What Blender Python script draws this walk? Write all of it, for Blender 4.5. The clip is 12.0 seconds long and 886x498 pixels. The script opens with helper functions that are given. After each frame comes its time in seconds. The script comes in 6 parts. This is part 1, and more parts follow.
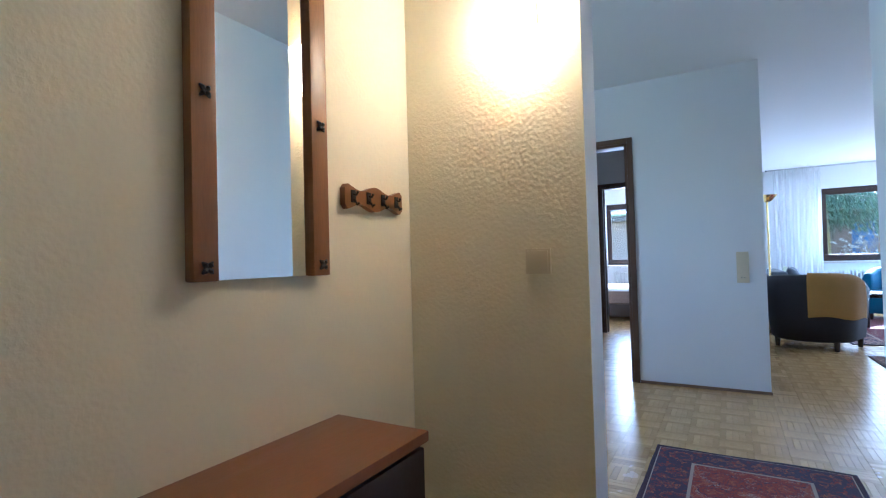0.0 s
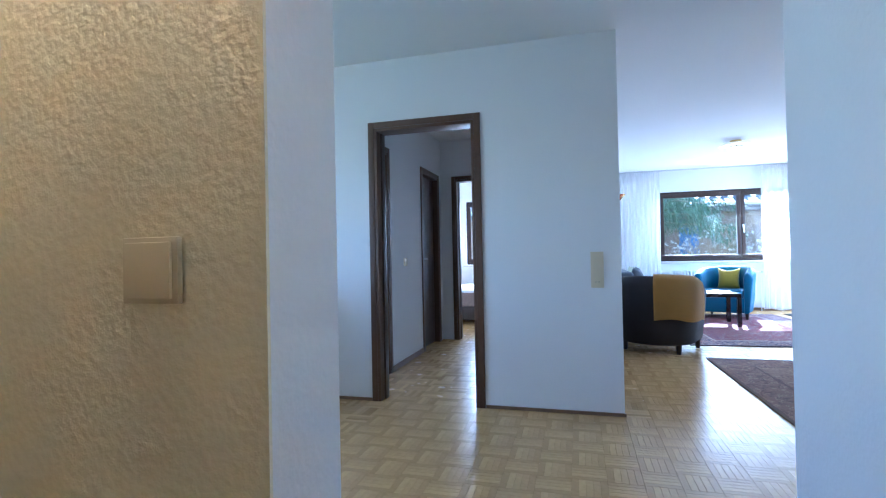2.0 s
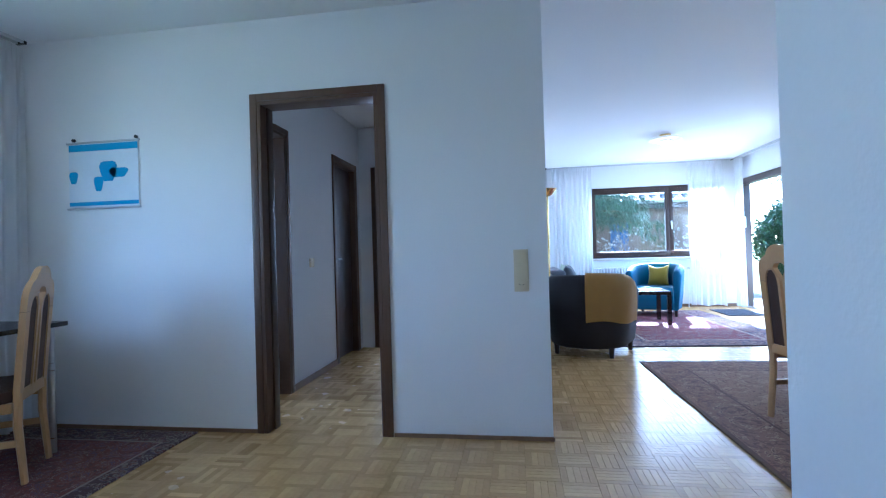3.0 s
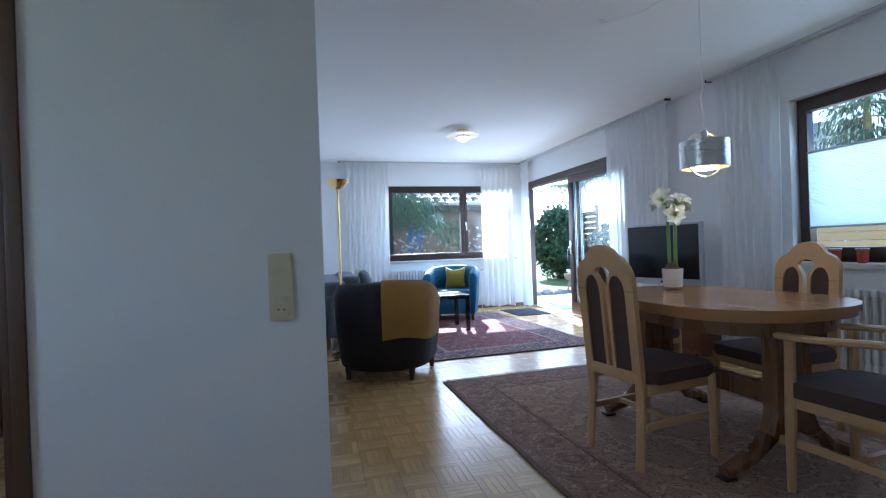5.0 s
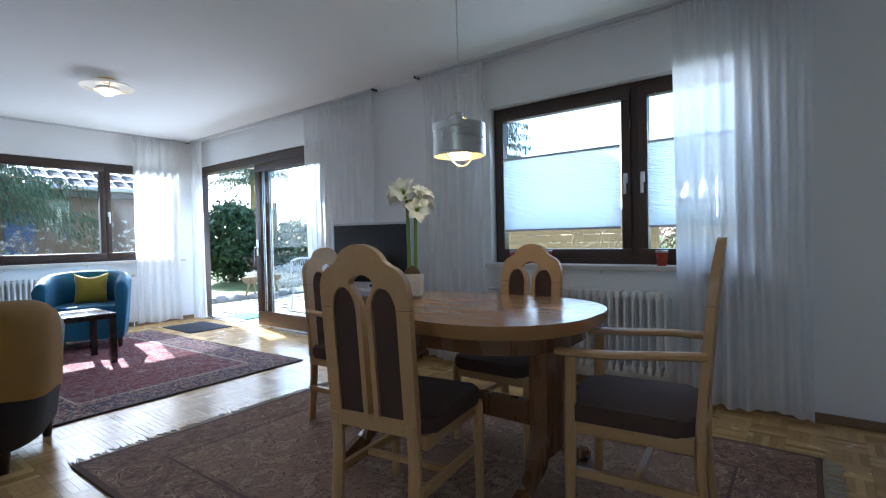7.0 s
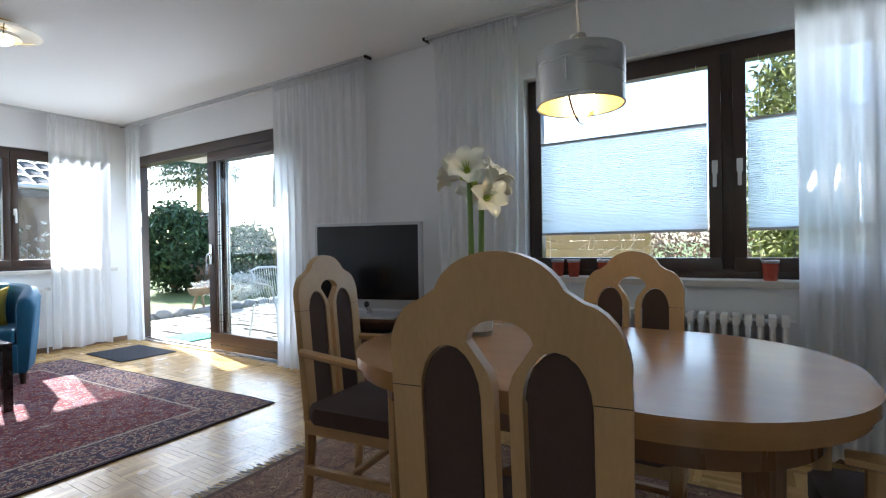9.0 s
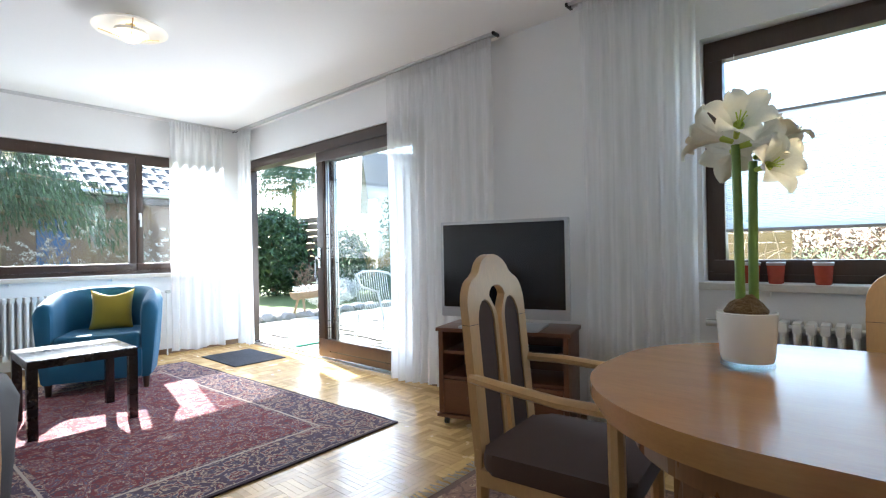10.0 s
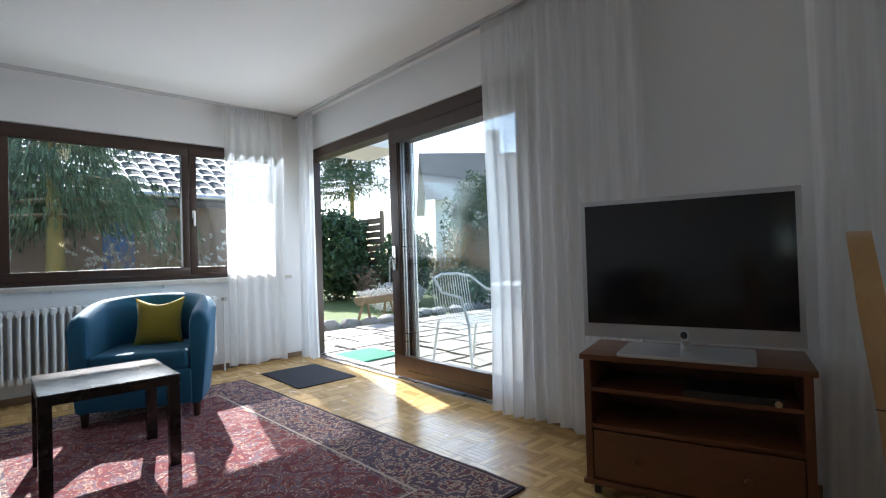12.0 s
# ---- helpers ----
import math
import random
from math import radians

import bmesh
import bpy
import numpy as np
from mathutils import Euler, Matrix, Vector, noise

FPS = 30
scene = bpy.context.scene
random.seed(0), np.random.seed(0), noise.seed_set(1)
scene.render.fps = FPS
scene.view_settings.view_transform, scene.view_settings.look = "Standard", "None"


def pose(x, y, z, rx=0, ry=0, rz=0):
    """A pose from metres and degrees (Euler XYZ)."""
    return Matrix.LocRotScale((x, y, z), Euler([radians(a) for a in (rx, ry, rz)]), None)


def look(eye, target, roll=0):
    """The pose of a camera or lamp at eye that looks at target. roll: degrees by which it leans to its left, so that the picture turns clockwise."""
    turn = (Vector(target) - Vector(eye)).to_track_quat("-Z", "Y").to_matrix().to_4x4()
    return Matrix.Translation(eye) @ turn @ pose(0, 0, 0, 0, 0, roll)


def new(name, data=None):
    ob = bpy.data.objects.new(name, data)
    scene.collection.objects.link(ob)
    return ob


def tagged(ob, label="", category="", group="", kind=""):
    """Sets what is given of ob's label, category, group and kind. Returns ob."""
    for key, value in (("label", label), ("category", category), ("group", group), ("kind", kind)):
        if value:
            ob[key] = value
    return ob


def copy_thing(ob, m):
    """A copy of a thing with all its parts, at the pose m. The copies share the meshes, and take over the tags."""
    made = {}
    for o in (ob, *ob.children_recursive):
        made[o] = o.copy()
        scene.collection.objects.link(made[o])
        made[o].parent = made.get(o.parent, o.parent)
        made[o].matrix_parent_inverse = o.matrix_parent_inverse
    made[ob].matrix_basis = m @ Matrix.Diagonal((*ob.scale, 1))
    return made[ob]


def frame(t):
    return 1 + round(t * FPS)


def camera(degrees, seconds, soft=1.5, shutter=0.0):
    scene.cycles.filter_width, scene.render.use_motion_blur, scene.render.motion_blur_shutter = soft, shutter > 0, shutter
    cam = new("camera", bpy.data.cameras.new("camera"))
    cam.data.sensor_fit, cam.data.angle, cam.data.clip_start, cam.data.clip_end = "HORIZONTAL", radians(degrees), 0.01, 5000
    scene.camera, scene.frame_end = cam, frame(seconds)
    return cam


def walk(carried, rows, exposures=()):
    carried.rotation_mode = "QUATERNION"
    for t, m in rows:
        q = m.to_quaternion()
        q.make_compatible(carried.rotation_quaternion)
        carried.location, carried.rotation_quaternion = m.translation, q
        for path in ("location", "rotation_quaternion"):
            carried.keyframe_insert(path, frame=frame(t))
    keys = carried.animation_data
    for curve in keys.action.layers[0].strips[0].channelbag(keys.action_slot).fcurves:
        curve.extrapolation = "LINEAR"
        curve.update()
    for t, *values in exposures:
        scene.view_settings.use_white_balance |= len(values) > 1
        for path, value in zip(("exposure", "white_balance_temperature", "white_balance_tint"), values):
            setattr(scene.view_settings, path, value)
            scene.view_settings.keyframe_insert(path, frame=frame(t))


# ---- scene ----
cam = camera(84.5, 12.0, soft=1.2)
PATH = [
    (0, (-0.242, -4.327, 1.058), (-1.250, -2.600, 1.104), -1.55),
    (0.5, (-0.214, -4.142, 1.047), (-1.069, -2.334, 1.076), -1.83),
    (1, (-0.216, -3.875, 1.057), (-0.981, -2.028, 1.094), -1.61),
    (1.5, (-0.229, -3.629, 1.045), (-0.912, -1.750, 1.077), -1.39),
    (2, (-0.267, -3.331, 1.058), (-0.800, -1.404, 1.084), -1.16),
    (2.5, (-0.221, -3.003, 1.052), (-0.626, -1.045, 1.069), -1.29),
    (4.5, (-0.082, -2.124, 1.082), (0.127, -0.135, 1.089), -2.38),
    (5, (-0.031, -1.800, 1.060), (0.479, 0.134, 1.056), -2.02),
    (5.5, (0.012, -1.515, 1.075), (0.857, 0.298, 1.061), -1.58),
    (6, (0.073, -1.297, 1.051), (1.262, 0.311, 1.024), -1.23),
    (6.5, (0.128, -1.127, 1.064), (1.594, 0.233, 1.031), -1.14),
    (7, (0.178, -0.941, 1.061), (1.761, 0.281, 1.020), -1.19),
    (9, (0.648, -0.035, 1.059), (2.340, 1.031, 1.043), -0.90),
    (9.5, (0.704, 0.231, 1.059), (2.322, 1.408, 1.059), -0.88),
    (10, (0.797, 0.528, 1.032), (2.297, 1.852, 1.046), -1.01),
    (10.5, (0.825, 0.733, 1.027), (2.258, 2.128, 1.053), -1.23),
    (11, (0.900, 1.004, 1.012), (2.307, 2.426, 1.043), -0.98),
    (11.5, (1.026, 1.208, 0.997), (2.422, 2.640, 1.031), -1.31),
    (12, (1.183, 1.380, 1.005), (2.530, 2.858, 1.034), -1.74),
]
EXPO = [
    (0.0, 3.45, 4480, 10), (1.5, 3.55, 4400, 10), (2.0, 3.6, 4420, 10), (2.5, 3.5, 4350, 10), (4.5, 2.95, 4800, 10), (5.5, 2.05, 5000, 10), (6.0, 1.6, 5050, 10), (6.5, 2.0, 5100, 10), (7.0, 2.35, 5350, 10),
    (9.0, 2.25, 5800, 10), (9.5, 2.75, 5900, 10), (10.0, 2.95, 5950, 10), (10.5, 2.75, 6000, 10), (11.0, 2.5, 6000, 10), (12.0, 1.72, 6000, 10),
]
walk(cam, [(t, look(e, a, r)) for t, e, a, r in PATH], EXPO)

# ---- world and sun ----
SUN_DIR = Vector((-0.235, -1.0, -0.68)).normalized()   # the way the light travels
sun_el = math.asin(-SUN_DIR.z)
sun_az = math.atan2(-SUN_DIR.x, -SUN_DIR.y)
world = bpy.data.worlds.new("world")
scene.world = world
world.use_nodes = True
wn = world.node_tree.nodes
wl = world.node_tree.links
bg = wn["Background"]
sky = wn.new("ShaderNodeTexSky")
sky.sky_type = "NISHITA"
sky.sun_disc = False
sky.sun_elevation = sun_el
sky.sun_rotation = sun_az
wl.new(sky.outputs[0], bg.inputs[0])
bg.inputs[1].default_value = 0.15
sun = new("sun", bpy.data.lights.new("sun", "SUN"))
sun.data.energy = 5.0
sun.data.angle = radians(0.5)
sun.data.color = (1.0, 0.95, 0.88)
sun.rotation_mode = "QUATERNION"
sun.rotation_quaternion = SUN_DIR.to_track_quat("-Z", "Y")


def window_light(name, x, y, z, w, h, rz, energy):
    """Sky light through one window's opening."""
    d = bpy.data.lights.new(name, "AREA")
    d.shape, d.size, d.size_y, d.energy = "RECTANGLE", w, h, energy
    d.color = (0.88, 0.94, 1.0)
    o = new(name, d)
    o.matrix_world = pose(x, y, z, 64, 0, rz)
    return o


window_light("sky_light_north", 2.28, 6.36, 1.5, 2.2, 1.2, 180, 4.5)
window_light("sky_light_patio", 3.83, 4.68, 1.15, 2.4, 2.0, 90, 9)
window_light("sky_light_dining", 3.80, 0.28, 1.55, 1.7, 1.2, 90, 2.1)
window_light("sky_light_study", -4.05, -1.5, 1.5, 1.5, 1.2, -90, 3.4)
window_light("sky_light_bedroom", -1.63, 6.15, 1.5, 1.2, 1.2, 180, 8)
window_light("sky_light_bathroom", -3.43, 1.15, 1.6, 0.6, 0.8, -90, 1.2)

# ---- materials ----
def mat(name, base, rough=0.6, metal=0.0, vary=0.12, scale=6.0, fine=60.0, bump=0.05, dark=None, spec=0.5, sheen=0.0, alpha=None, trans=0.0, stretch=(1, 1, 1), rand=0.0, island=False):
    """A surface with variation at two scales and a fine relief."""
    m = bpy.data.materials.new(name)
    m.use_nodes = True
    n, l = m.node_tree.nodes, m.node_tree.links
    b = n["Principled BSDF"]
    co = n.new("ShaderNodeTexCoord")
    mp = n.new("ShaderNodeMapping")
    mp.inputs["Scale"].default_value = stretch
    l.new(co.outputs["Object"], mp.inputs["Vector"])
    big = n.new("ShaderNodeTexNoise")
    big.inputs["Scale"].default_value = scale
    big.inputs["Detail"].default_value = 3
    sml = n.new("ShaderNodeTexNoise")
    sml.inputs["Scale"].default_value = fine
    sml.inputs["Detail"].default_value = 4
    l.new(mp.outputs[0], big.inputs["Vector"])
    l.new(mp.outputs[0], sml.inputs["Vector"])
    mix = n.new("ShaderNodeMix")
    mix.data_type = "RGBA"
    d = dark or tuple(c * (1 - 2 * vary) for c in base)
    hi = tuple(min(1, c * (1 + vary)) for c in base)
    mix.inputs["A"].default_value = (*d, 1)
    mix.inputs["B"].default_value = (*hi, 1)
    add = n.new("ShaderNodeMath")
    add.operation = "MULTIPLY_ADD"
    add.inputs[1].default_value = 0.5
    l.new(sml.outputs["Fac"], add.inputs[0])
    half = n.new("ShaderNodeMath")
    half.operation = "MULTIPLY"
    half.inputs[1].default_value = 0.5
    l.new(big.outputs["Fac"], half.inputs[0])
    l.new(half.outputs[0], add.inputs[2])
    fac = add.outputs[0]
    if rand or island:
        src = n.new("ShaderNodeNewGeometry").outputs["Random Per Island"] if island else n.new("ShaderNodeObjectInfo").outputs["Random"]
        r = n.new("ShaderNodeMath")
        r.operation = "MULTIPLY_ADD"
        r.inputs[1].default_value = rand
        r.inputs[2].default_value = -rand / 2
        l.new(src, r.inputs[0])
        a2 = n.new("ShaderNodeMath")
        a2.operation = "ADD"
        a2.use_clamp = True
        l.new(fac, a2.inputs[0])
        l.new(r.outputs[0], a2.inputs[1])
        fac = a2.outputs[0]
    l.new(fac, mix.inputs["Factor"])
    l.new(mix.outputs["Result"], b.inputs["Base Color"])
    ro = n.new("ShaderNodeMath")
    ro.operation = "MULTIPLY_ADD"
    ro.use_clamp = True
    ro.inputs[1].default_value = 0.2
    ro.inputs[2].default_value = rough - 0.1
    l.new(big.outputs["Fac"], ro.inputs[0])
    l.new(ro.outputs[0], b.inputs["Roughness"])
    b.inputs["Metallic"].default_value = metal
    b.inputs["Specular IOR Level"].default_value = spec
    b.inputs["Sheen Weight"].default_value = sheen
    b.inputs["Transmission Weight"].default_value = trans
    if bump:
        bp = n.new("ShaderNodeBump")
        bp.inputs["Strength"].default_value = bump
        bp.inputs["Distance"].default_value = 0.01
        l.new(sml.outputs["Fac"], bp.inputs["Height"])
        l.new(bp.outputs[0], b.inputs["Normal"])
    if alpha is not None:
        b.inputs["Alpha"].default_value = alpha
    return m


def glass(name, tint=(0.96, 0.98, 0.98)):
    """A thin clear pane: mostly straight through, with Fresnel gloss."""
    m = bpy.data.materials.new(name)
    m.use_nodes = True
    n, l = m.node_tree.nodes, m.node_tree.links
    n.remove(n["Principled BSDF"])
    t = n.new("ShaderNodeBsdfTransparent")
    t.inputs[0].default_value = (*tint, 1)
    g = n.new("ShaderNodeBsdfGlossy")
    g.inputs["Roughness"].default_value = 0.01
    f = n.new("ShaderNodeLayerWeight")
    p = n.new("ShaderNodeMath")
    p.operation = "POWER"
    p.inputs[1].default_value = 5.0
    l.new(f.outputs["Facing"], p.inputs[0])
    q = n.new("ShaderNodeMath")
    q.operation = "MULTIPLY_ADD"
    q.inputs[1].default_value = 0.5
    q.inputs[2].default_value = 0.035
    l.new(p.outputs[0], q.inputs[0])
    x = n.new("ShaderNodeMixShader")
    l.new(q.outputs[0], x.inputs[0])
    l.new(t.outputs[0], x.inputs[1])
    l.new(g.outputs[0], x.inputs[2])
    l.new(x.outputs[0], n["Material Output"].inputs[0])
    return m


def sheer(name, colour, clear):
    """Thin woven cloth: part see-through, part scattering light on both sides."""
    m = bpy.data.materials.new(name)
    m.use_nodes = True
    n, l = m.node_tree.nodes, m.node_tree.links
    n.remove(n["Principled BSDF"])
    co = n.new("ShaderNodeTexCoord")
    ns = n.new("ShaderNodeTexNoise")
    ns.inputs["Scale"].default_value = 9
    mp = n.new("ShaderNodeMapping")
    mp.inputs["Scale"].default_value = (6, 6, 0.4)
    l.new(co.outputs["Object"], mp.inputs[0])
    l.new(mp.outputs[0], ns.inputs["Vector"])
    d = n.new("ShaderNodeBsdfDiffuse")
    tl = n.new("ShaderNodeBsdfTranslucent")
    for s in (d, tl):
        s.inputs[0].default_value = (*colour, 1)
    a = n.new("ShaderNodeMixShader")
    a.inputs[0].default_value = 0.58
    l.new(d.outputs[0], a.inputs[1])
    l.new(tl.outputs[0], a.inputs[2])
    t = n.new("ShaderNodeBsdfTransparent")
    ra = n.new("ShaderNodeMapRange")
    ra.inputs[3].default_value = clear * 0.6
    ra.inputs[4].default_value = clear * 1.4
    l.new(ns.outputs["Fac"], ra.inputs[0])
    x = n.new("ShaderNodeMixShader")
    l.new(ra.outputs[0], x.inputs[0])
    l.new(a.outputs[0], x.inputs[1])
    l.new(t.outputs[0], x.inputs[2])
    l.new(x.outputs[0], n["Material Output"].inputs[0])
    return m


def glow(name, colour, strength):
    m = bpy.data.materials.new(name)
    m.use_nodes = True
    b = m.node_tree.nodes["Principled BSDF"]
    b.inputs["Base Color"].default_value = (*colour, 1)
    b.inputs["Emission Color"].default_value = (*colour, 1)
    b.inputs["Emission Strength"].default_value = strength
    return m


def ramp(n, l, fac, stops, constant=True):
    r = n.new("ShaderNodeValToRGB")
    r.color_ramp.interpolation = "CONSTANT" if constant else "LINEAR"
    while len(r.color_ramp.elements) < len(stops):
        r.color_ramp.elements.new(0.5)
    for e, (p, c) in zip(r.color_ramp.elements, stops):
        e.position, e.color = p, (*c, 1)
    l.new(fac, r.inputs[0])
    return r.outputs[0]


M_WALL = mat("white_wall_paint", (0.80, 0.80, 0.80), 0.85, vary=0.025, scale=1.5, fine=90, bump=0.12)
M_ROUGHCAST = mat("cream_textured_wallpaper", (0.82, 0.755, 0.555), 0.75, vary=0.03, scale=2, fine=85, bump=0.30)
M_WOODCHIP = mat("cream_fine_wallpaper", (0.81, 0.755, 0.59), 0.8, vary=0.03, scale=2, fine=80, bump=0.18)
M_CEIL = mat("ceiling_paint", (0.84, 0.84, 0.84), 0.9, vary=0.02, scale=1, fine=50, bump=0.05)
M_DARKWOOD = mat("dark_brown_lacquered_wood", (0.055, 0.030, 0.020), 0.35, vary=0.3, scale=3, fine=30, bump=0.05, stretch=(6, 6, 0.6))
M_FRAMEWOOD = mat("brown_door_frame_wood", (0.11, 0.058, 0.032), 0.4, vary=0.3, scale=3, fine=30, bump=0.05, stretch=(6, 6, 0.6))
M_PARQUET = mat("oak_mosaic_parquet", (0.58, 0.382, 0.155), 0.24, vary=0.18, scale=8, fine=40, bump=0.02, dark=(0.38, 0.228, 0.082), rand=0.9, island=True)
M_SKIRT = mat("wooden_skirting", (0.22, 0.13, 0.07), 0.4, vary=0.2, scale=4, fine=30)
M_GLASS = glass("window_glass")
M_SHEER = sheer("white_voile", (0.92, 0.92, 0.92), 0.22)
M_SHEERDENSE = sheer("dense_white_voile", (0.86, 0.86, 0.87), 0.12)
M_BLIND = sheer("pleated_blind_fabric", (0.80, 0.86, 0.90), 0.02)
M_WHITE = mat("white_enamel", (0.80, 0.80, 0.78), 0.35, vary=0.03, bump=0.02)
M_SILL = mat("pale_stone_sill", (0.62, 0.58, 0.52), 0.4, vary=0.12, scale=20, fine=80, bump=0.03)
M_PLASTIC = mat("cream_plastic", (0.68, 0.60, 0.42), 0.4, vary=0.02, bump=0.01)
M_CHROME = mat("chrome", (0.75, 0.75, 0.76), 0.12, 1.0, vary=0.02, bump=0.0)
M_STEEL = mat("brushed_steel", (0.56, 0.56, 0.55), 0.30, 1.0, vary=0.06, fine=150, bump=0.02, stretch=(1, 1, 12))
M_BRASS = mat("polished_brass", (0.80, 0.58, 0.22), 0.15, 1.0, vary=0.05, bump=0.0)
M_BLACKPL = mat("black_plastic", (0.02, 0.02, 0.022), 0.3, vary=0.1, bump=0.02)
M_OUTWALL = mat("house_render", (0.75, 0.72, 0.66), 0.9, vary=0.06, scale=2, fine=60, bump=0.3)

# ---- building helpers ----
def box(bm, x0, x1, y0, y1, z0, z1, bev=0.0, seg=2):
    r = bmesh.ops.create_cube(bm, size=1.0)
    v = r["verts"]
    for p in v:
        p.co = Vector((x0 + (p.co.x + 0.5) * (x1 - x0), y0 + (p.co.y + 0.5) * (y1 - y0), z0 + (p.co.z + 0.5) * (z1 - z0)))
    if bev:
        e = list({e for p in v for e in p.link_edges})
        bmesh.ops.bevel(bm, geom=e, offset=bev, segments=seg, affect="EDGES", profile=0.7)


def tube(bm, pts, r, seg=10, caps=True):
    """A round bar along points; r may be a number or one radius a point."""
    pts = [Vector(p) for p in pts]
    rs = [r] * len(pts) if isinstance(r, (int, float)) else r
    rings = []
    up = Vector((0, 0, 1))
    for i, p in enumerate(pts):
        d = (pts[min(i + 1, len(pts) - 1)] - pts[max(i - 1, 0)]).normalized()
        ref = up if abs(d.z) < 0.95 else Vector((1, 0, 0))
        a = d.cross(ref).normalized()
        b = d.cross(a).normalized()
        rings.append([bm.verts.new(p + (a * math.cos(t) + b * math.sin(t)) * rs[i]) for t in (2 * math.pi * k / seg for k in range(seg))])
    for u, w in zip(rings, rings[1:]):
        for k in range(seg):
            bm.faces.new((u[k], u[(k + 1) % seg], w[(k + 1) % seg], w[k]))
    if caps:
        bm.faces.new(rings[0][::-1])
        bm.faces.new(rings[-1])


def bar(bm, pts, w, h, bev=0.0):
    """A rectangular bar along points in a vertical plane or level; w across, h in the other way. w and h may be lists."""
    pts = [Vector(p) for p in pts]
    ws = [w] * len(pts) if isinstance(w, (int, float)) else w
    hs = [h] * len(pts) if isinstance(h, (int, float)) else h
    rings = []
    for i, p in enumerate(pts):
        d = (pts[min(i + 1, len(pts) - 1)] - pts[max(i - 1, 0)]).normalized()
        ref = Vector((0, 0, 1)) if abs(d.z) < 0.8 else Vector((0, 1, 0))
        a = d.cross(ref).normalized()
        b = a.cross(d).normalized()
        c = 0.28
        prof = [(-0.5, -0.5 + c), (-0.5, 0.5 - c), (-0.5 + c, 0.5), (0.5 - c, 0.5), (0.5, 0.5 - c), (0.5, -0.5 + c), (0.5 - c, -0.5), (-0.5 + c, -0.5)]
        rings.append([bm.verts.new(p + a * (u * ws[i]) + b * (v * hs[i])) for u, v in prof])
    for u, v in zip(rings, rings[1:]):
        for k in range(8):
            bm.faces.new((u[k], u[(k + 1) % 8], v[(k + 1) % 8], v[k]))
    bm.faces.new(rings[0][::-1])
    bm.faces.new(rings[-1])


def lathe(bm, prof, seg=32, cx=0.0, cy=0.0):
    """Turns a profile of (radius, z) round the upright axis."""
    rings = []
    for r, z in prof:
        if r < 1e-5:
            rings.append([bm.verts.new((cx, cy, z))])
        else:
            rings.append([bm.verts.new((cx + r * math.cos(2 * math.pi * k / seg), cy + r * math.sin(2 * math.pi * k / seg), z)) for k in range(seg)])
    for u, v in zip(rings, rings[1:]):
        for k in range(seg):
            j = (k + 1) % seg
            q = (u[k % len(u)], u[j % len(u)], v[j % len(v)], v[k % len(v)])
            q = list(dict.fromkeys(q))
            if len(q) > 2:
                bm.faces.new(q)


def prism(bm, outline, z0, z1, bev=0.0):
    """An outline of (x, y) pulled up from z0 to z1."""
    a = [bm.verts.new((x, y, z0)) for x, y in outline]
    b = [bm.verts.new((x, y, z1)) for x, y in outline]
    n = len(a)
    fs = [bm.faces.new(a[::-1]), bm.faces.new(b)]
    for k in range(n):
        bm.faces.new((a[k], a[(k + 1) % n], b[(k + 1) % n], b[k]))
    if bev:
        e = [e for f in fs for e in f.edges]
        bmesh.ops.bevel(bm, geom=e, offset=bev, segments=2, affect="EDGES", profile=0.6)


def rounded(x0, x1, y0, y1, r, n=8):
    o = []
    for cx, cy, s in ((x1 - r, y1 - r, 0), (x0 + r, y1 - r, 90), (x0 + r, y0 + r, 180), (x1 - r, y0 + r, 270)):
        for k in range(n + 1):
            t = radians(s + 90 * k / n)
            o.append((cx + r * math.cos(t), cy + r * math.sin(t)))
    return o


def finish(bm, smooth=0.0):
    bmesh.ops.recalc_face_normals(bm, faces=bm.faces[:])
    me = bpy.data.meshes.new("m")
    bm.to_mesh(me)
    bm.free()
    if smooth:
        me.polygons.foreach_set("use_smooth", [True] * len(me.polygons))
        me.set_sharp_from_angle(angle=radians(smooth))
    return me


def part(name, bm, material, parent=None, label="", smooth=35.0, m=None):
    """Links a bmesh, or a mesh, as one object under a thing or a part."""
    me = bm if isinstance(bm, bpy.types.Mesh) else finish(bm, smooth)
    if material and not me.materials:
        me.materials.append(material)
    o = new(name, me)
    o.parent = parent
    if m is not None:
        o.matrix_basis = m
    if label:
        tagged(o, label)
    return o


def thing(name, label, category, m=None, group="", kind=""):
    o = new(name)
    o.empty_display_size = 0.1
    if m is not None:
        o.matrix_basis = m
    return tagged(o, label, category, group, kind)


def B(*boxes, bev=0.0):
    bm = bmesh.new()
    for b in boxes:
        box(bm, *b, bev=bev)
    return bm


def structure(name, boxes, material, label, category):
    return tagged(part(name, B(*boxes), material, smooth=0), label, category, kind="structure")


# ---- the large structure ----
H = 2.5
structure("floor", [(-3.5, 3.62, -2.0, 6.3, -0.12, -0.0035), (-3.5, 0.38, -2.9, -2.0, -0.12, -0.0035), (-1.36, 0.38, -6.0, -2.9, -0.12, -0.0035)], M_PARQUET, "wooden floor slab under the mosaic parquet", "floor")
structure("ceiling", [(-3.7, 3.75, -2.0, 6.49, H, H + 0.15), (-3.7, 0.38, -2.9, -2.0, H, H + 0.15), (-1.36, 0.38, -6.02, -2.9, H, H + 0.15)], M_CEIL, "plain white painted ceiling over all rooms", "ceiling")
DX0, DX1, DT = -1.698, -0.948, 2.0       # door opening to the corridor
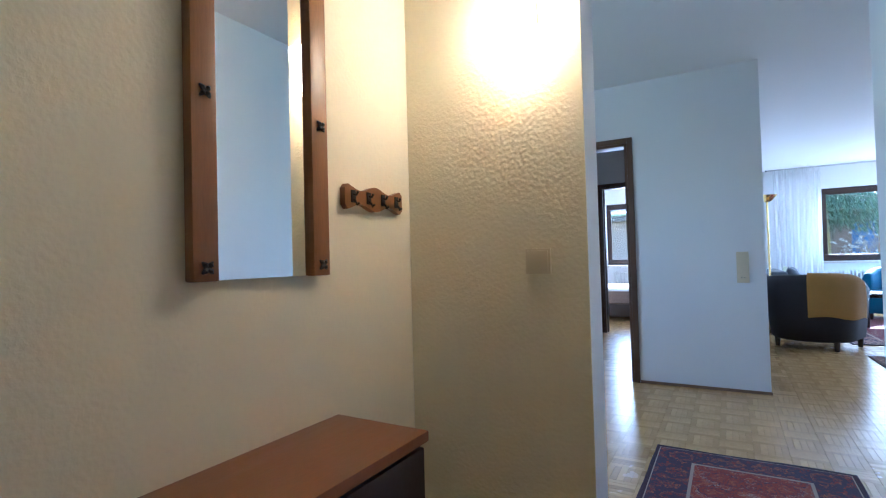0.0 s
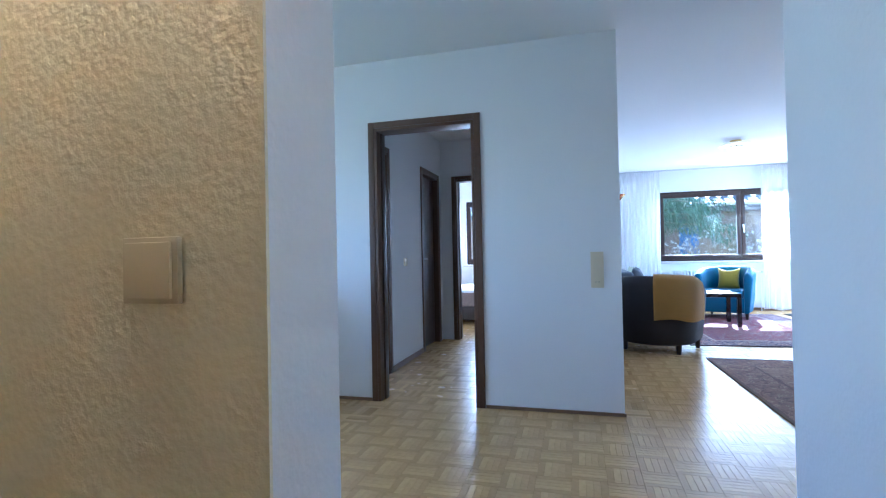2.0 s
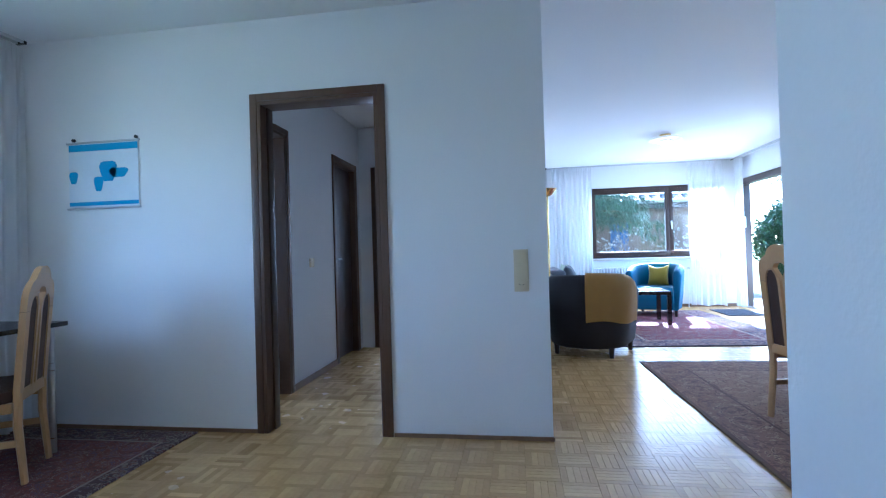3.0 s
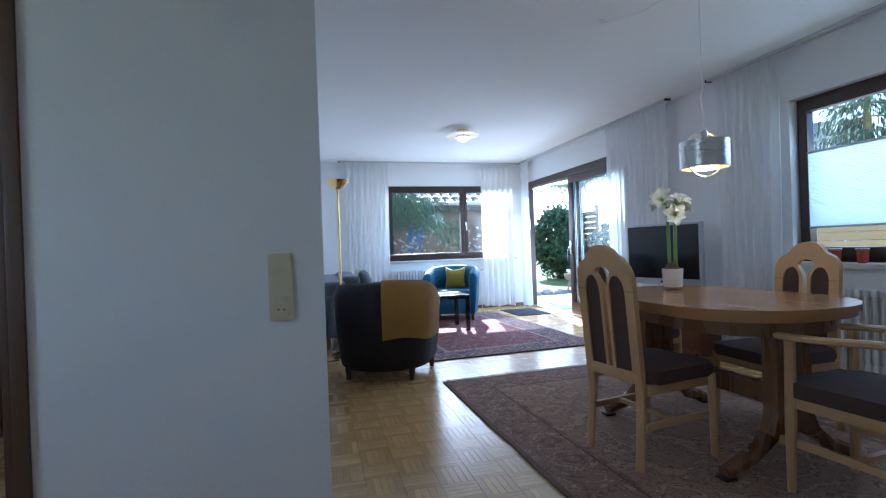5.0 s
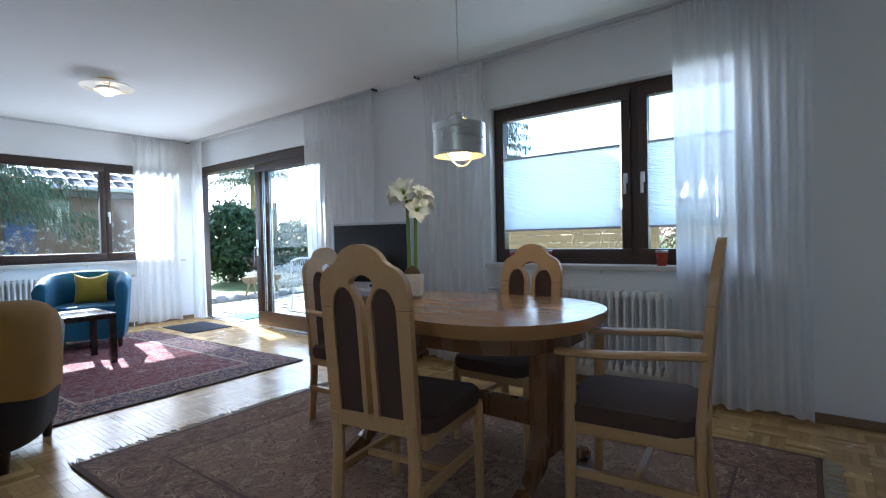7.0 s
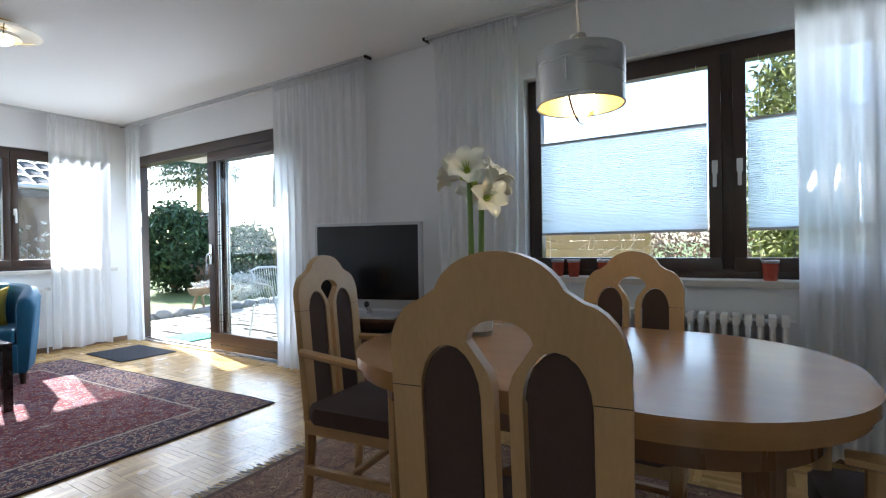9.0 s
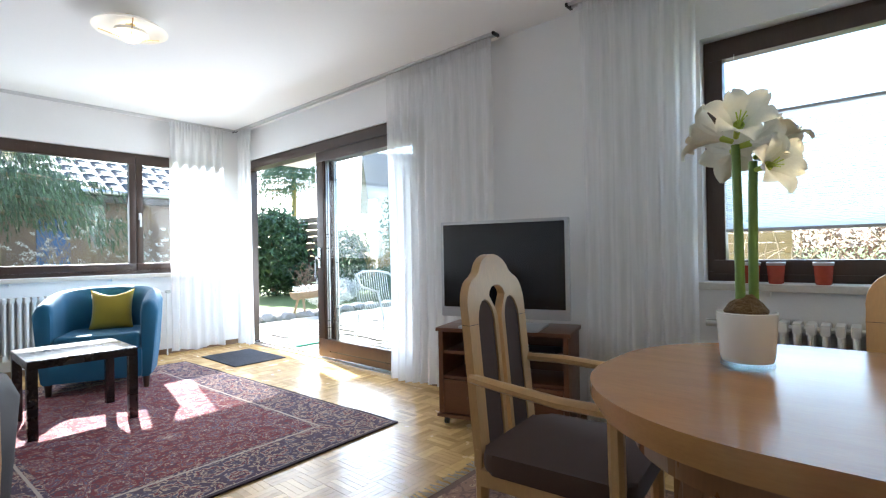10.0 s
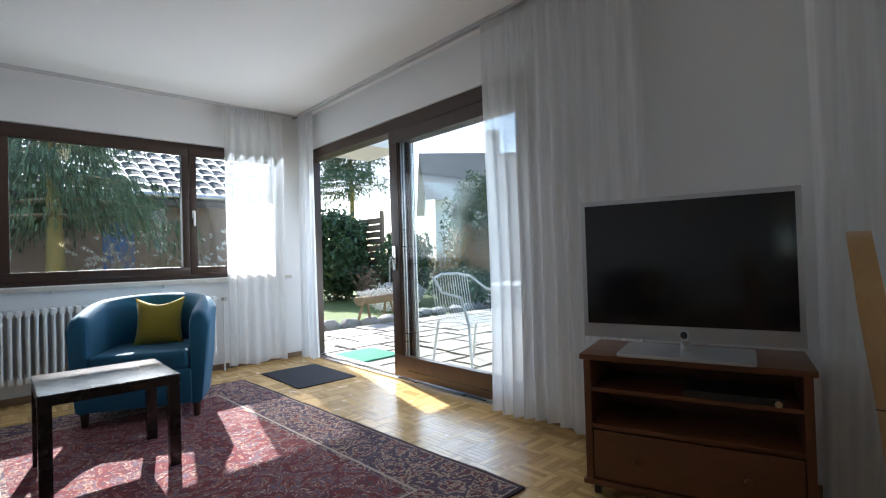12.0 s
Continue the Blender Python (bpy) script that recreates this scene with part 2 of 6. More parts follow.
structure("wall_corridor_door", [(-3.4, DX0, 0, 0.12, 0, H), (DX1, 0.0, 0, 0.12, 0, H), (DX0, DX1, 0, 0.12, DT, H)], M_WALL, "white wall with the doorway to the corridor", "wall")
structure("wall_living_west", [(-0.12, 0.0, 0.12, 6.23, 0, H)], M_WALL, "white painted wall behind the sofa", "wall")
NX0, NX1, NZ0, NZ1 = 1.155, 3.36, 0.865, 2.115
structure("wall_north", [(-0.12, NX0, 6.23, 6.49, 0, H), (NX1, 3.59, 6.23, 6.49, 0, H), (NX0, NX1, 6.23, 6.49, 0, NZ0), (NX0, NX1, 6.23, 6.49, NZ1, H)], M_WALL, "white wall with the living room window", "wall")
PY0, PY1, PZ1 = 3.16, 6.17, 2.15
EY0, EY1, EZ0, EZ1 = -0.62, 1.19, 0.857, 2.115
structure("wall_east", [(3.59, 3.75, PY1, 6.49, 0, H), (3.59, 3.75, PY0, PY1, PZ1, H), (3.59, 3.75, EY1, PY0, 0, H), (3.59, 3.75, EY0, EY1, 0, EZ0), (3.59, 3.75, EY0, EY1, EZ1, H), (3.59, 3.75, -2.00, EY0, 0, H)], M_WALL, "white wall with terrace door and dining window", "wall")
structure("wall_dining_south", [(0.38, 3.59, -2.00, -1.88, 0, H)], M_WALL, "white wall closing the dining corner", "wall")
structure("wall_hall_right", [(0.26, 0.38, -5.9, -1.88, 0, H)], M_WALL, "white painted hall wall ending in a corner", "wall")
structure("wall_entry", [(-1.355, 0.38, -6.02, -5.9, 0, H)], M_WALL, "white wall at the entrance", "wall")
structure("wall_vestibule_west", [(-1.355, -1.235, -5.9, -2.86, 0, H)], M_WOODCHIP, "cream textured wall with the mirror", "wall")
structure("wall_vestibule_end", [(-3.4, -0.604, -2.856, -2.69, 0, H)], M_WALL, "white end of the short wall beside the hall", "wall")
structure("wallpaper_vestibule", [(-1.233, -0.600, -2.862, -2.8565, 0, H)], M_ROUGHCAST, "cream coarse textured wallpaper under the wall lamp", "wallpaper")
SY0, SY1, SZ0, SZ1 = -2.3, -0.95, 0.9, 2.1
structure("wall_study_west", [(-3.7, -3.4, SY1, 0.12, 0, H), (-3.7, -3.4, -2.86, SY0, 0, H), (-3.7, -3.4, SY0, SY1, 0, SZ0), (-3.7, -3.4, SY0, SY1, SZ1, H)], M_WALL, "white wall with the study window", "wall")
# corridor, bathroom and bedroom
structure("wall_corridor_west", [(-2.05, -1.93, 0.12, 0.14, 0, H), (-2.05, -1.93, 0.805, 1.83, 0, H), (-2.05, -1.93, 2.45, 2.62, 0, H), (-2.05, -1.93, 0.14, 0.805, 2.0, H), (-2.05, -1.93, 1.83, 2.45, 2.0, H)], M_WALL, "grey-lit corridor wall with two doorways", "wall")
structure("wall_corridor_east", [(-0.6, -0.48, 0.12, 2.62, 0, H)], M_WALL, "plain corridor wall", "wall")
structure("wall_corridor_end", [(-3.4, -1.74, 2.62, 2.74, 0, H), (-0.96, -0.12, 2.62, 2.74, 0, H), (-1.74, -0.96, 2.62, 2.74, 2.0, H)], M_WALL, "corridor end wall with the bedroom doorway", "wall")
structure("wall_room_divider", [(-3.4, -2.05, 1.62, 1.74, 0, H)], M_WALL, "white wall between bathroom and side room", "wall")
structure("wall_back_west", [(-3.52, -3.4, 0.12, 0.85, 0, H), (-3.52, -3.4, 1.45, 6.42, 0, H), (-3.52, -3.4, 0.85, 1.45, 0, 1.2), (-3.52, -3.4, 0.85, 1.45, 2.0, H)], M_WALL, "plain outer wall of bathroom and bedroom", "wall")
BX0, BX1 = -2.42, -0.85
structure("wall_bedroom_north", [(-3.4, BX0, 6.23, 6.49, 0, H), (BX1, -0.12, 6.23, 6.49, 0, H), (BX0, BX1, 6.23, 6.49, 0, 0.86), (BX0, BX1, 6.23, 6.49, 2.12, H)], M_WALL, "bedroom wall with the window", "wall")
structure("eaves", [(-4.2, 5.2, 6.49, 7.35, 2.42, 2.56), (3.75, 4.45, 1.6, 6.49, 2.42, 2.56)], M_OUTWALL, "pale soffit of the roof overhang", "eaves")

# skirting boards
def skirting(name, boxes):
    structure(name, boxes, M_SKIRT, "narrow brown wooden skirting board", "skirting")


skirting("baseboard_corridor_door", [(-3.38, -1.746, -0.010, -0.002, 0, 0.022), (-0.900, 0.008, -0.010, -0.002, 0, 0.022)])
skirting("baseboard_hall_right", [(0.244, 0.258, -5.8, -1.875, 0, 0.025)])
skirting("baseboard_east", [(3.574, 3.588, -1.87, 3.14, 0, 0.05)])
skirting("baseboard_north", [(0.02, 3.57, 6.214, 6.228, 0, 0.05)])
skirting("baseboard_dining_south", [(0.27, 3.57, -1.878, -1.865, 0, 0.05)])
skirting("baseboard_corridor_west", [(-1.928, -1.915, 0.86, 1.78, 0, 0.05)])


# doorways: lining with architraves on both faces
def door_lining(name, x0, x1, y0, y1, top, along, label):
    """A wooden door frame in an opening; along: the wall runs along x or y."""
    t = thing(name, label, "door frame", kind="structure")
    a = 0.045
    w = 0.022
    if along == "x":
        part("jamb", B((x0, x0 + w, y0 - 0.012, y1 + 0.012, 0, top), bev=0.003), M_FRAMEWOOD, t)
        part("jamb", B((x1 - w, x1, y0 - 0.012, y1 + 0.012, 0, top), bev=0.003), M_FRAMEWOOD, t)
        part("head", B((x0 + w, x1 - w, y0 - 0.012, y1 + 0.012, top - w, top), bev=0.003), M_FRAMEWOOD, t)
        for ya, yb in ((y0 - 0.016, y0 - 0.001), (y1 + 0.001, y1 + 0.016)):
            part("architrave", B((x0 - a, x0 - 0.001, ya, yb, 0, top + a), bev=0.004), M_FRAMEWOOD, t)
            part("architrave", B((x1 + 0.001, x1 + a, ya, yb, 0, top + a), bev=0.004), M_FRAMEWOOD, t)
            part("architrave", B((x0, x1, ya, yb, top + 0.001, top + a), bev=0.004), M_FRAMEWOOD, t)
        part("stop", B((x0 + w, x0 + w + 0.012, (y0 + y1) / 2, y1, 0, top - w), bev=0.002), M_DARKWOOD, t)
        part("stop", B((x1 - w - 0.012, x1 - w, (y0 + y1) / 2, y1, 0, top - w), bev=0.002), M_DARKWOOD, t)
    else:
        part("jamb", B((x0 - 0.012, x1 + 0.012, y0, y0 + w, 0, top), bev=0.003), M_FRAMEWOOD, t)
        part("jamb", B((x0 - 0.012, x1 + 0.012, y1 - w, y1, 0, top), bev=0.003), M_FRAMEWOOD, t)
        part("head", B((x0 - 0.012, x1 + 0.012, y0 + w, y1 - w, top - w, top), bev=0.003), M_FRAMEWOOD, t)
        for xa, xb in ((x0 - 0.016, x0 - 0.001), (x1 + 0.001, x1 + 0.016)):
            part("architrave", B((xa, xb, y0 - a, y0 - 0.001, 0, top + a), bev=0.004), M_FRAMEWOOD, t)
            part("architrave", B((xa, xb, y1 + 0.001, y1 + a, 0, top + a), bev=0.004), M_FRAMEWOOD, t)
            part("architrave", B((xa, xb, y0, y1, top + 0.001, top + a), bev=0.004), M_FRAMEWOOD, t)
    return t


door_lining("door_1", DX0, DX1, 0.0, 0.12, DT, "x", "open brown wooden door frame to the corridor")
door_lining("door_2", -2.05, -1.93, 0.14, 0.805, 2.0, "y", "dark brown wooden bathroom door frame")
door_lining("door_3", -2.05, -1.93, 1.83, 2.45, 2.0, "y", "dark brown wooden door frame in the corridor")
door_lining("door_4", -1.74, -0.96, 2.62, 2.74, 2.0, "x", "brown wooden bedroom door frame")
t = thing("door_leaf", "closed dark brown wooden room door in the corridor", "door", pose(-2.00, 1.857, 0))
part("panel", B((-0.02, 0.02, 0, 0.565, 0.01, 1.97), bev=0.003), M_DARKWOOD, t)
bm = bmesh.new()
tube(bm, [(0.02, 0.06, 1.02), (0.06, 0.06, 1.02), (0.06, 0.17, 1.02)], 0.009)
part("handle", bm, M_STEEL, t, "brushed metal door handle")


# windows
def window(name, axis, plane, a0, a1, z0, z1, splits, label, depth=0.07, sign=1, handles=(), post=None):
    """A dark timber window. axis x: runs along x at y = plane; sign: the way outwards. splits: (from, to) of each sash along the wall."""
    t = thing(name, label, "window", kind="structure")

    def put(nm, u0, u1, d0, d1, q0, q1, material, parent=t, bev=0.004):
        d0, d1 = sorted((plane + sign * d0, plane + sign * d1))
        bx = (u0, u1, d0, d1, q0, q1) if axis == "x" else (d0, d1, u0, u1, q0, q1)
        return part(nm, B(bx, bev=bev), material, parent)

    f = 0.05
    put("frame", a0, a1, 0, depth, z1 - f, z1, M_DARKWOOD)
    put("frame", a0, a1, 0, depth, z0, z0 + f, M_DARKWOOD)
    put("frame", a0, a0 + f, 0, depth, z0 + f, z1 - f, M_DARKWOOD)
    put("frame", a1 - f, a1, 0, depth, z0 + f, z1 - f, M_DARKWOOD)
    if post:
        put("mullion", post[0], post[1], 0.004, depth - 0.004, z0 + f, z1 - f, M_DARKWOOD)
    for s0, s1 in splits:
        w = 0.06
        sash = put("sash", s0, s1, -0.018, depth - 0.02, z1 - f - w, z1 - f + 0.012, M_DARKWOOD)
        put("rail", s0, s1, -0.018, depth - 0.02, z0 + f - 0.012, z0 + f + w, M_DARKWOOD, sash)
        put("stile", s0, s0 + w, -0.017, depth - 0.021, z0 + f + w, z1 - f - w, M_DARKWOOD, sash)
        put("stile", s1 - w, s1, -0.017, depth - 0.021, z0 + f + w, z1 - f - w, M_DARKWOOD, sash)
        g = put("pane", s0 + w - 0.01, s1 - w + 0.01, 0.018, 0.026, z0 + f + w - 0.01, z1 - f - w + 0.01, M_GLASS, sash, bev=0)
        g.visible_shadow = False
    for u in handles:
        zc = (z0 + z1) / 2 - 0.03
        h = put("handle", u - 0.014, u + 0.014, -0.03, -0.018, zc - 0.035, zc + 0.035, M_WHITE)
        put("grip", u - 0.009, u + 0.009, -0.055, -0.04, zc - 0.11, zc + 0.01, M_WHITE, h)
        put("neck", u - 0.008, u + 0.008, -0.042, -0.028, zc - 0.006, zc + 0.008, M_WHITE, h)
    return t


window("window_1", "x", 6.272, NX0, NX1, NZ0, NZ1, [(NX0 + 0.03, 2.485), (2.49, NX1 - 0.03)], "dark brown timber window with fixed pane and side sash", handles=[2.52])
window("window_2", "y", 3.67, EY0, EY1, EZ0, EZ1, [(0.092, EY1 - 0.03), (EY0 + 0.03, 0.038)], "dark brown timber dining window with two sashes", handles=[0.122, 0.008], post=(0.035, 0.095))
window("window_3", "x", 6.28, BX0, BX1, 0.86, 2.12, [(BX0 + 0.03, BX1 - 0.03)], "dark framed bedroom window")
window("window_4", "y", -3.50, SY0, SY1, SZ0, SZ1, [(SY0 + 0.03, SY1 - 0.03)], "dark framed study window", sign=-1)


def sill(name, x0, x1, y0, y1, z, label):
    t = thing(name, label, "window sill", kind="structure")
    part("board", B((x0, x1, y0, y1, z - 0.035, z), bev=0.006), M_SILL, t)
    n = 3
    for k in range(n):
        if x1 - x0 > y1 - y0:
            u = x0 + (x1 - x0) * (k + 0.5) / n
            part("bracket", B((u - 0.01, u + 0.01, y0 + 0.03, 6.228, z - 0.06, z - 0.036), bev=0.002), M_WHITE, t)
        else:
            u = y0 + (y1 - y0) * (k + 0.5) / n
            part("bracket", B((x0 + 0.03, 3.588, u - 0.01, u + 0.01, z - 0.06, z - 0.036), bev=0.002), M_WHITE, t)


sill("windowsill_1", 1.10, 3.42, 6.165, 6.267, 0.86, "pale stone sill under the living room window")
sill("windowsill_2", 3.535, 3.665, EY0 - 0.03, EY1 + 0.03, 0.854, "pale stone sill under the dining window")
sill("windowsill_3", BX0 - 0.04, BX1 + 0.04, 6.07, 6.27, 0.855, "pale sill under the bedroom window")

# terrace door: outer frame, and a lifted sliding leaf pushed over the fixed half
t = thing("terrace_door", "open dark brown timber sliding terrace door", "door", kind="structure")
XF = 3.61
part("head", B((XF, XF + 0.135, PY0, PY1, 2.05, 2.15), bev=0.006), M_DARKWOOD, t)
part("jamb", B((XF, XF + 0.135, PY1 - 0.06, PY1, 0.012, 2.05), bev=0.005), M_DARKWOOD, t)
part("jamb", B((XF, XF + 0.135, PY0, PY0 + 0.06, 0.012, 2.05), bev=0.005), M_DARKWOOD, t)
part("threshold", B((XF - 0.005, XF + 0.16, PY0, PY1, -0.02, 0.012), bev=0.004), M_STEEL, t, "metal threshold with a sliding rail")
part("rail", B((XF + 0.03, XF + 0.045, PY0 + 0.06, PY1 - 0.06, 0.012, 0.026), bev=0.003), M_CHROME, t)


def leaf(x0, y0, y1, name, stile, low):
    s = part(name, B((x0, x0 + 0.06, y0, y1, 1.95, 2.048), bev=0.005), M_DARKWOOD, t)
    part("rail", B((x0, x0 + 0.06, y0, y1, 0.03, low), bev=0.006), M_FRAMEWOOD, s)
    part("stile", B((x0 + 0.001, x0 + 0.059, y1 - stile, y1, low, 1.95), bev=0.006), M_DARKWOOD, s)
    part("stile", B((x0 + 0.001, x0 + 0.059, y0, y0 + stile, low, 1.95), bev=0.006), M_DARKWOOD, s)
    for dx, ins in ((0.008, 0.012), (0.022, 0.026), (0.036, 0.040)):
        part("bead", B((x0 + dx, x0 + dx + 0.01, y1 - stile - ins, y1 - stile - ins + 0.011, low, 1.95), bev=0.002), M_STEEL if dx > 0.02 else M_FRAMEWOOD, s)
    for dx in (0.028,):
        g = part("pane", B((x0 + dx, x0 + dx + 0.005, y0 + stile - 0.01, y1 - stile + 0.01, low - 0.01, 1.96)), M_GLASS, s)
        g.visible_shadow = False
    return s


sl = leaf(XF + 0.005, 3.22, 4.69, "sliding_leaf", 0.11, 0.20)
leaf(XF + 0.070, 3.22, 4.62, "fixed_leaf", 0.09, 0.16)
bm = bmesh.new()
box(bm, XF - 0.012, XF + 0.006, 4.62, 4.655, 0.90, 1.10, bev=0.004)
tube(bm, [(XF - 0.012, 4.637, 1.0), (XF - 0.05, 4.637, 1.0), (XF - 0.055, 4.637, 0.98), (XF - 0.055, 4.637, 0.80)], 0.010)
part("handle", bm, M_CHROME, sl, "chrome lever handle of the sliding leaf")
part("flat_rail", B((XF + 0.002, XF + 0.006, 3.3, 4.5, 0.085, 0.093)), M_BLACKPL, sl)

# ---- materials of the furniture ----
M_BEECH = mat("honey_beech", (0.56, 0.335, 0.14), 0.32, vary=0.14, scale=4, fine=40, bump=0.03, stretch=(4, 4, 0.8))
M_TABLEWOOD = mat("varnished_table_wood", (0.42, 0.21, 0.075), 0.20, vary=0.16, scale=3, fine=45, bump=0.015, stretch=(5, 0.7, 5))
# the table wood again, with the shade under the top put into its colour
M_TABLESHADED = mat("shaded_table_wood", (0.20, 0.09, 0.034), 0.28, vary=0.18, scale=3, fine=45, bump=0.015, stretch=(5, 5, 0.7))
M_UPHOL = mat("brown_upholstery", (0.082, 0.043, 0.029), 0.9, vary=0.2, scale=14, fine=300, bump=0.25, sheen=0.05)
M_BLUE = mat("petrol_blue_velour", (0.004, 0.100, 0.195), 0.75, vary=0.2, scale=6, fine=250, bump=0.15, sheen=0.06)
M_NAVY = mat("dark_aubergine_velour", (0.012, 0.009, 0.012), 0.7, vary=0.2, scale=6, fine=250, bump=0.15, sheen=0.0)
M_GREYSOFA = mat("blue_grey_sofa_cloth", (0.10, 0.11, 0.135), 0.9, vary=0.18, scale=7, fine=260, bump=0.25, sheen=0.2)
M_MUSTARD = mat("mustard_blanket", (0.66, 0.37, 0.085), 0.95, vary=0.12, scale=9, fine=220, bump=0.5, sheen=0.3)
M_OLIVE = mat("olive_yellow_cushion", (0.36, 0.28, 0.025), 0.9, vary=0.14, scale=9, fine=240, bump=0.3, sheen=0.3)
M_PALEPILLOW = mat("pale_green_cushion", (0.52, 0.56, 0.42), 0.9, vary=0.15, scale=12, fine=200, bump=0.3)
M_BLACKWOOD = mat("black_brown_table", (0.020, 0.014, 0.012), 0.25, vary=0.25, scale=5, fine=60, bump=0.02)
M_LEGWOOD = mat("dark_wooden_leg", (0.035, 0.018, 0.010), 0.35, vary=0.2, scale=8, fine=60)
M_CHERRY = mat("red_brown_cabinet_wood", (0.165, 0.062, 0.026), 0.35, vary=0.22, scale=4, fine=36, bump=0.03, stretch=(5, 0.8, 5))
M_CHEST = mat("red_brown_veneer", (0.24, 0.092, 0.034), 0.35, vary=0.18, scale=4, fine=36, bump=0.02, stretch=(6, 0.8, 6))
M_PINE = mat("brown_stained_pine", (0.27, 0.115, 0.035), 0.35, vary=0.25, scale=3, fine=30, bump=0.04, stretch=(8, 8, 0.8))
M_IRON = mat("blackened_iron", (0.03, 0.03, 0.032), 0.5, 0.6, vary=0.2, fine=120, bump=0.2)
M_MIRROR = mat("mirror_silver", (0.92, 0.93, 0.93), 0.0, 1.0, vary=0.0, bump=0.0)
M_MIRROR.node_tree.nodes["Principled BSDF"].inputs["Roughness"].default_value = 0.0
for lk in list(M_MIRROR.node_tree.nodes["Principled BSDF"].inputs["Roughness"].links):
    M_MIRROR.node_tree.links.remove(lk)
M_SCREEN = mat("dark_screen", (0.010, 0.010, 0.013), 0.16, vary=0.05, bump=0.0)
M_SILVER = mat("silver_plastic", (0.52, 0.53, 0.55), 0.35, 0.5, vary=0.03, bump=0.01)
M_PETAL = mat("white_petal", (0.85, 0.86, 0.78), 0.6, vary=0.06, scale=30, fine=120, bump=0.1)
M_PETALMID = mat("green_yellow_throat", (0.48, 0.60, 0.10), 0.6, vary=0.1, bump=0.05)
M_STALK = mat("green_stalk", (0.16, 0.27, 0.045), 0.45, vary=0.2, scale=10, fine=80, bump=0.04)
M_BULB = mat("brown_bulb_and_moss", (0.14, 0.085, 0.035), 0.9, vary=0.4, scale=30, fine=90, bump=0.8)
M_POT = mat("white_ceramic", (0.80, 0.80, 0.78), 0.25, vary=0.02, bump=0.01)
M_CANDLE = mat("red_candle_glass", (0.42, 0.075, 0.045), 0.2, vary=0.15, scale=30, bump=0.02)
M_LIGHTWOOD = mat("pale_maple_veneer", (0.66, 0.55, 0.40), 0.4, vary=0.06, scale=3, fine=50, bump=0.02, stretch=(1, 6, 1))
M_RUBBER = mat("dark_ribbed_mat", (0.028, 0.030, 0.038), 0.95, vary=0.2, scale=8, fine=160, bump=0.8)
M_BED = mat("striped_bedspread", (0.30, 0.22, 0.18), 0.9, vary=0.3, scale=40, fine=120, bump=0.3)
M_LINEN = mat("white_linen", (0.78, 0.78, 0.78), 0.9, vary=0.03, bump=0.1)
M_PAPER = mat("poster_paper", (0.72, 0.78, 0.84), 0.7, vary=0.04, bump=0.02)
M_POSTERBLUE = mat("poster_blue_print", (0.05, 0.32, 0.62), 0.7, vary=0.1, bump=0.02)
M_FRINGE = mat("cream_fringe_yarn", (0.48, 0.42, 0.33), 0.95, vary=0.2, bump=0.2)
M_WARMGLOW = glow("warm_lamp_glass", (1.0, 0.78, 0.48), 0.7)
M_AMBER = glow("amber_lamp_glass", (1.0, 0.72, 0.40), 4.6)
M_BULBGLOW = glow("lit_bulb", (1.0, 0.84, 0.58), 2.8)
M_OPALGLOW = glow("opal_lamp_glass", (0.9, 0.85, 0.75), 0.03)
M_INNERBRASS = mat("pale_gold_inside", (0.75, 0.58, 0.28), 0.35, 0.7, vary=0.05, bump=0.0)


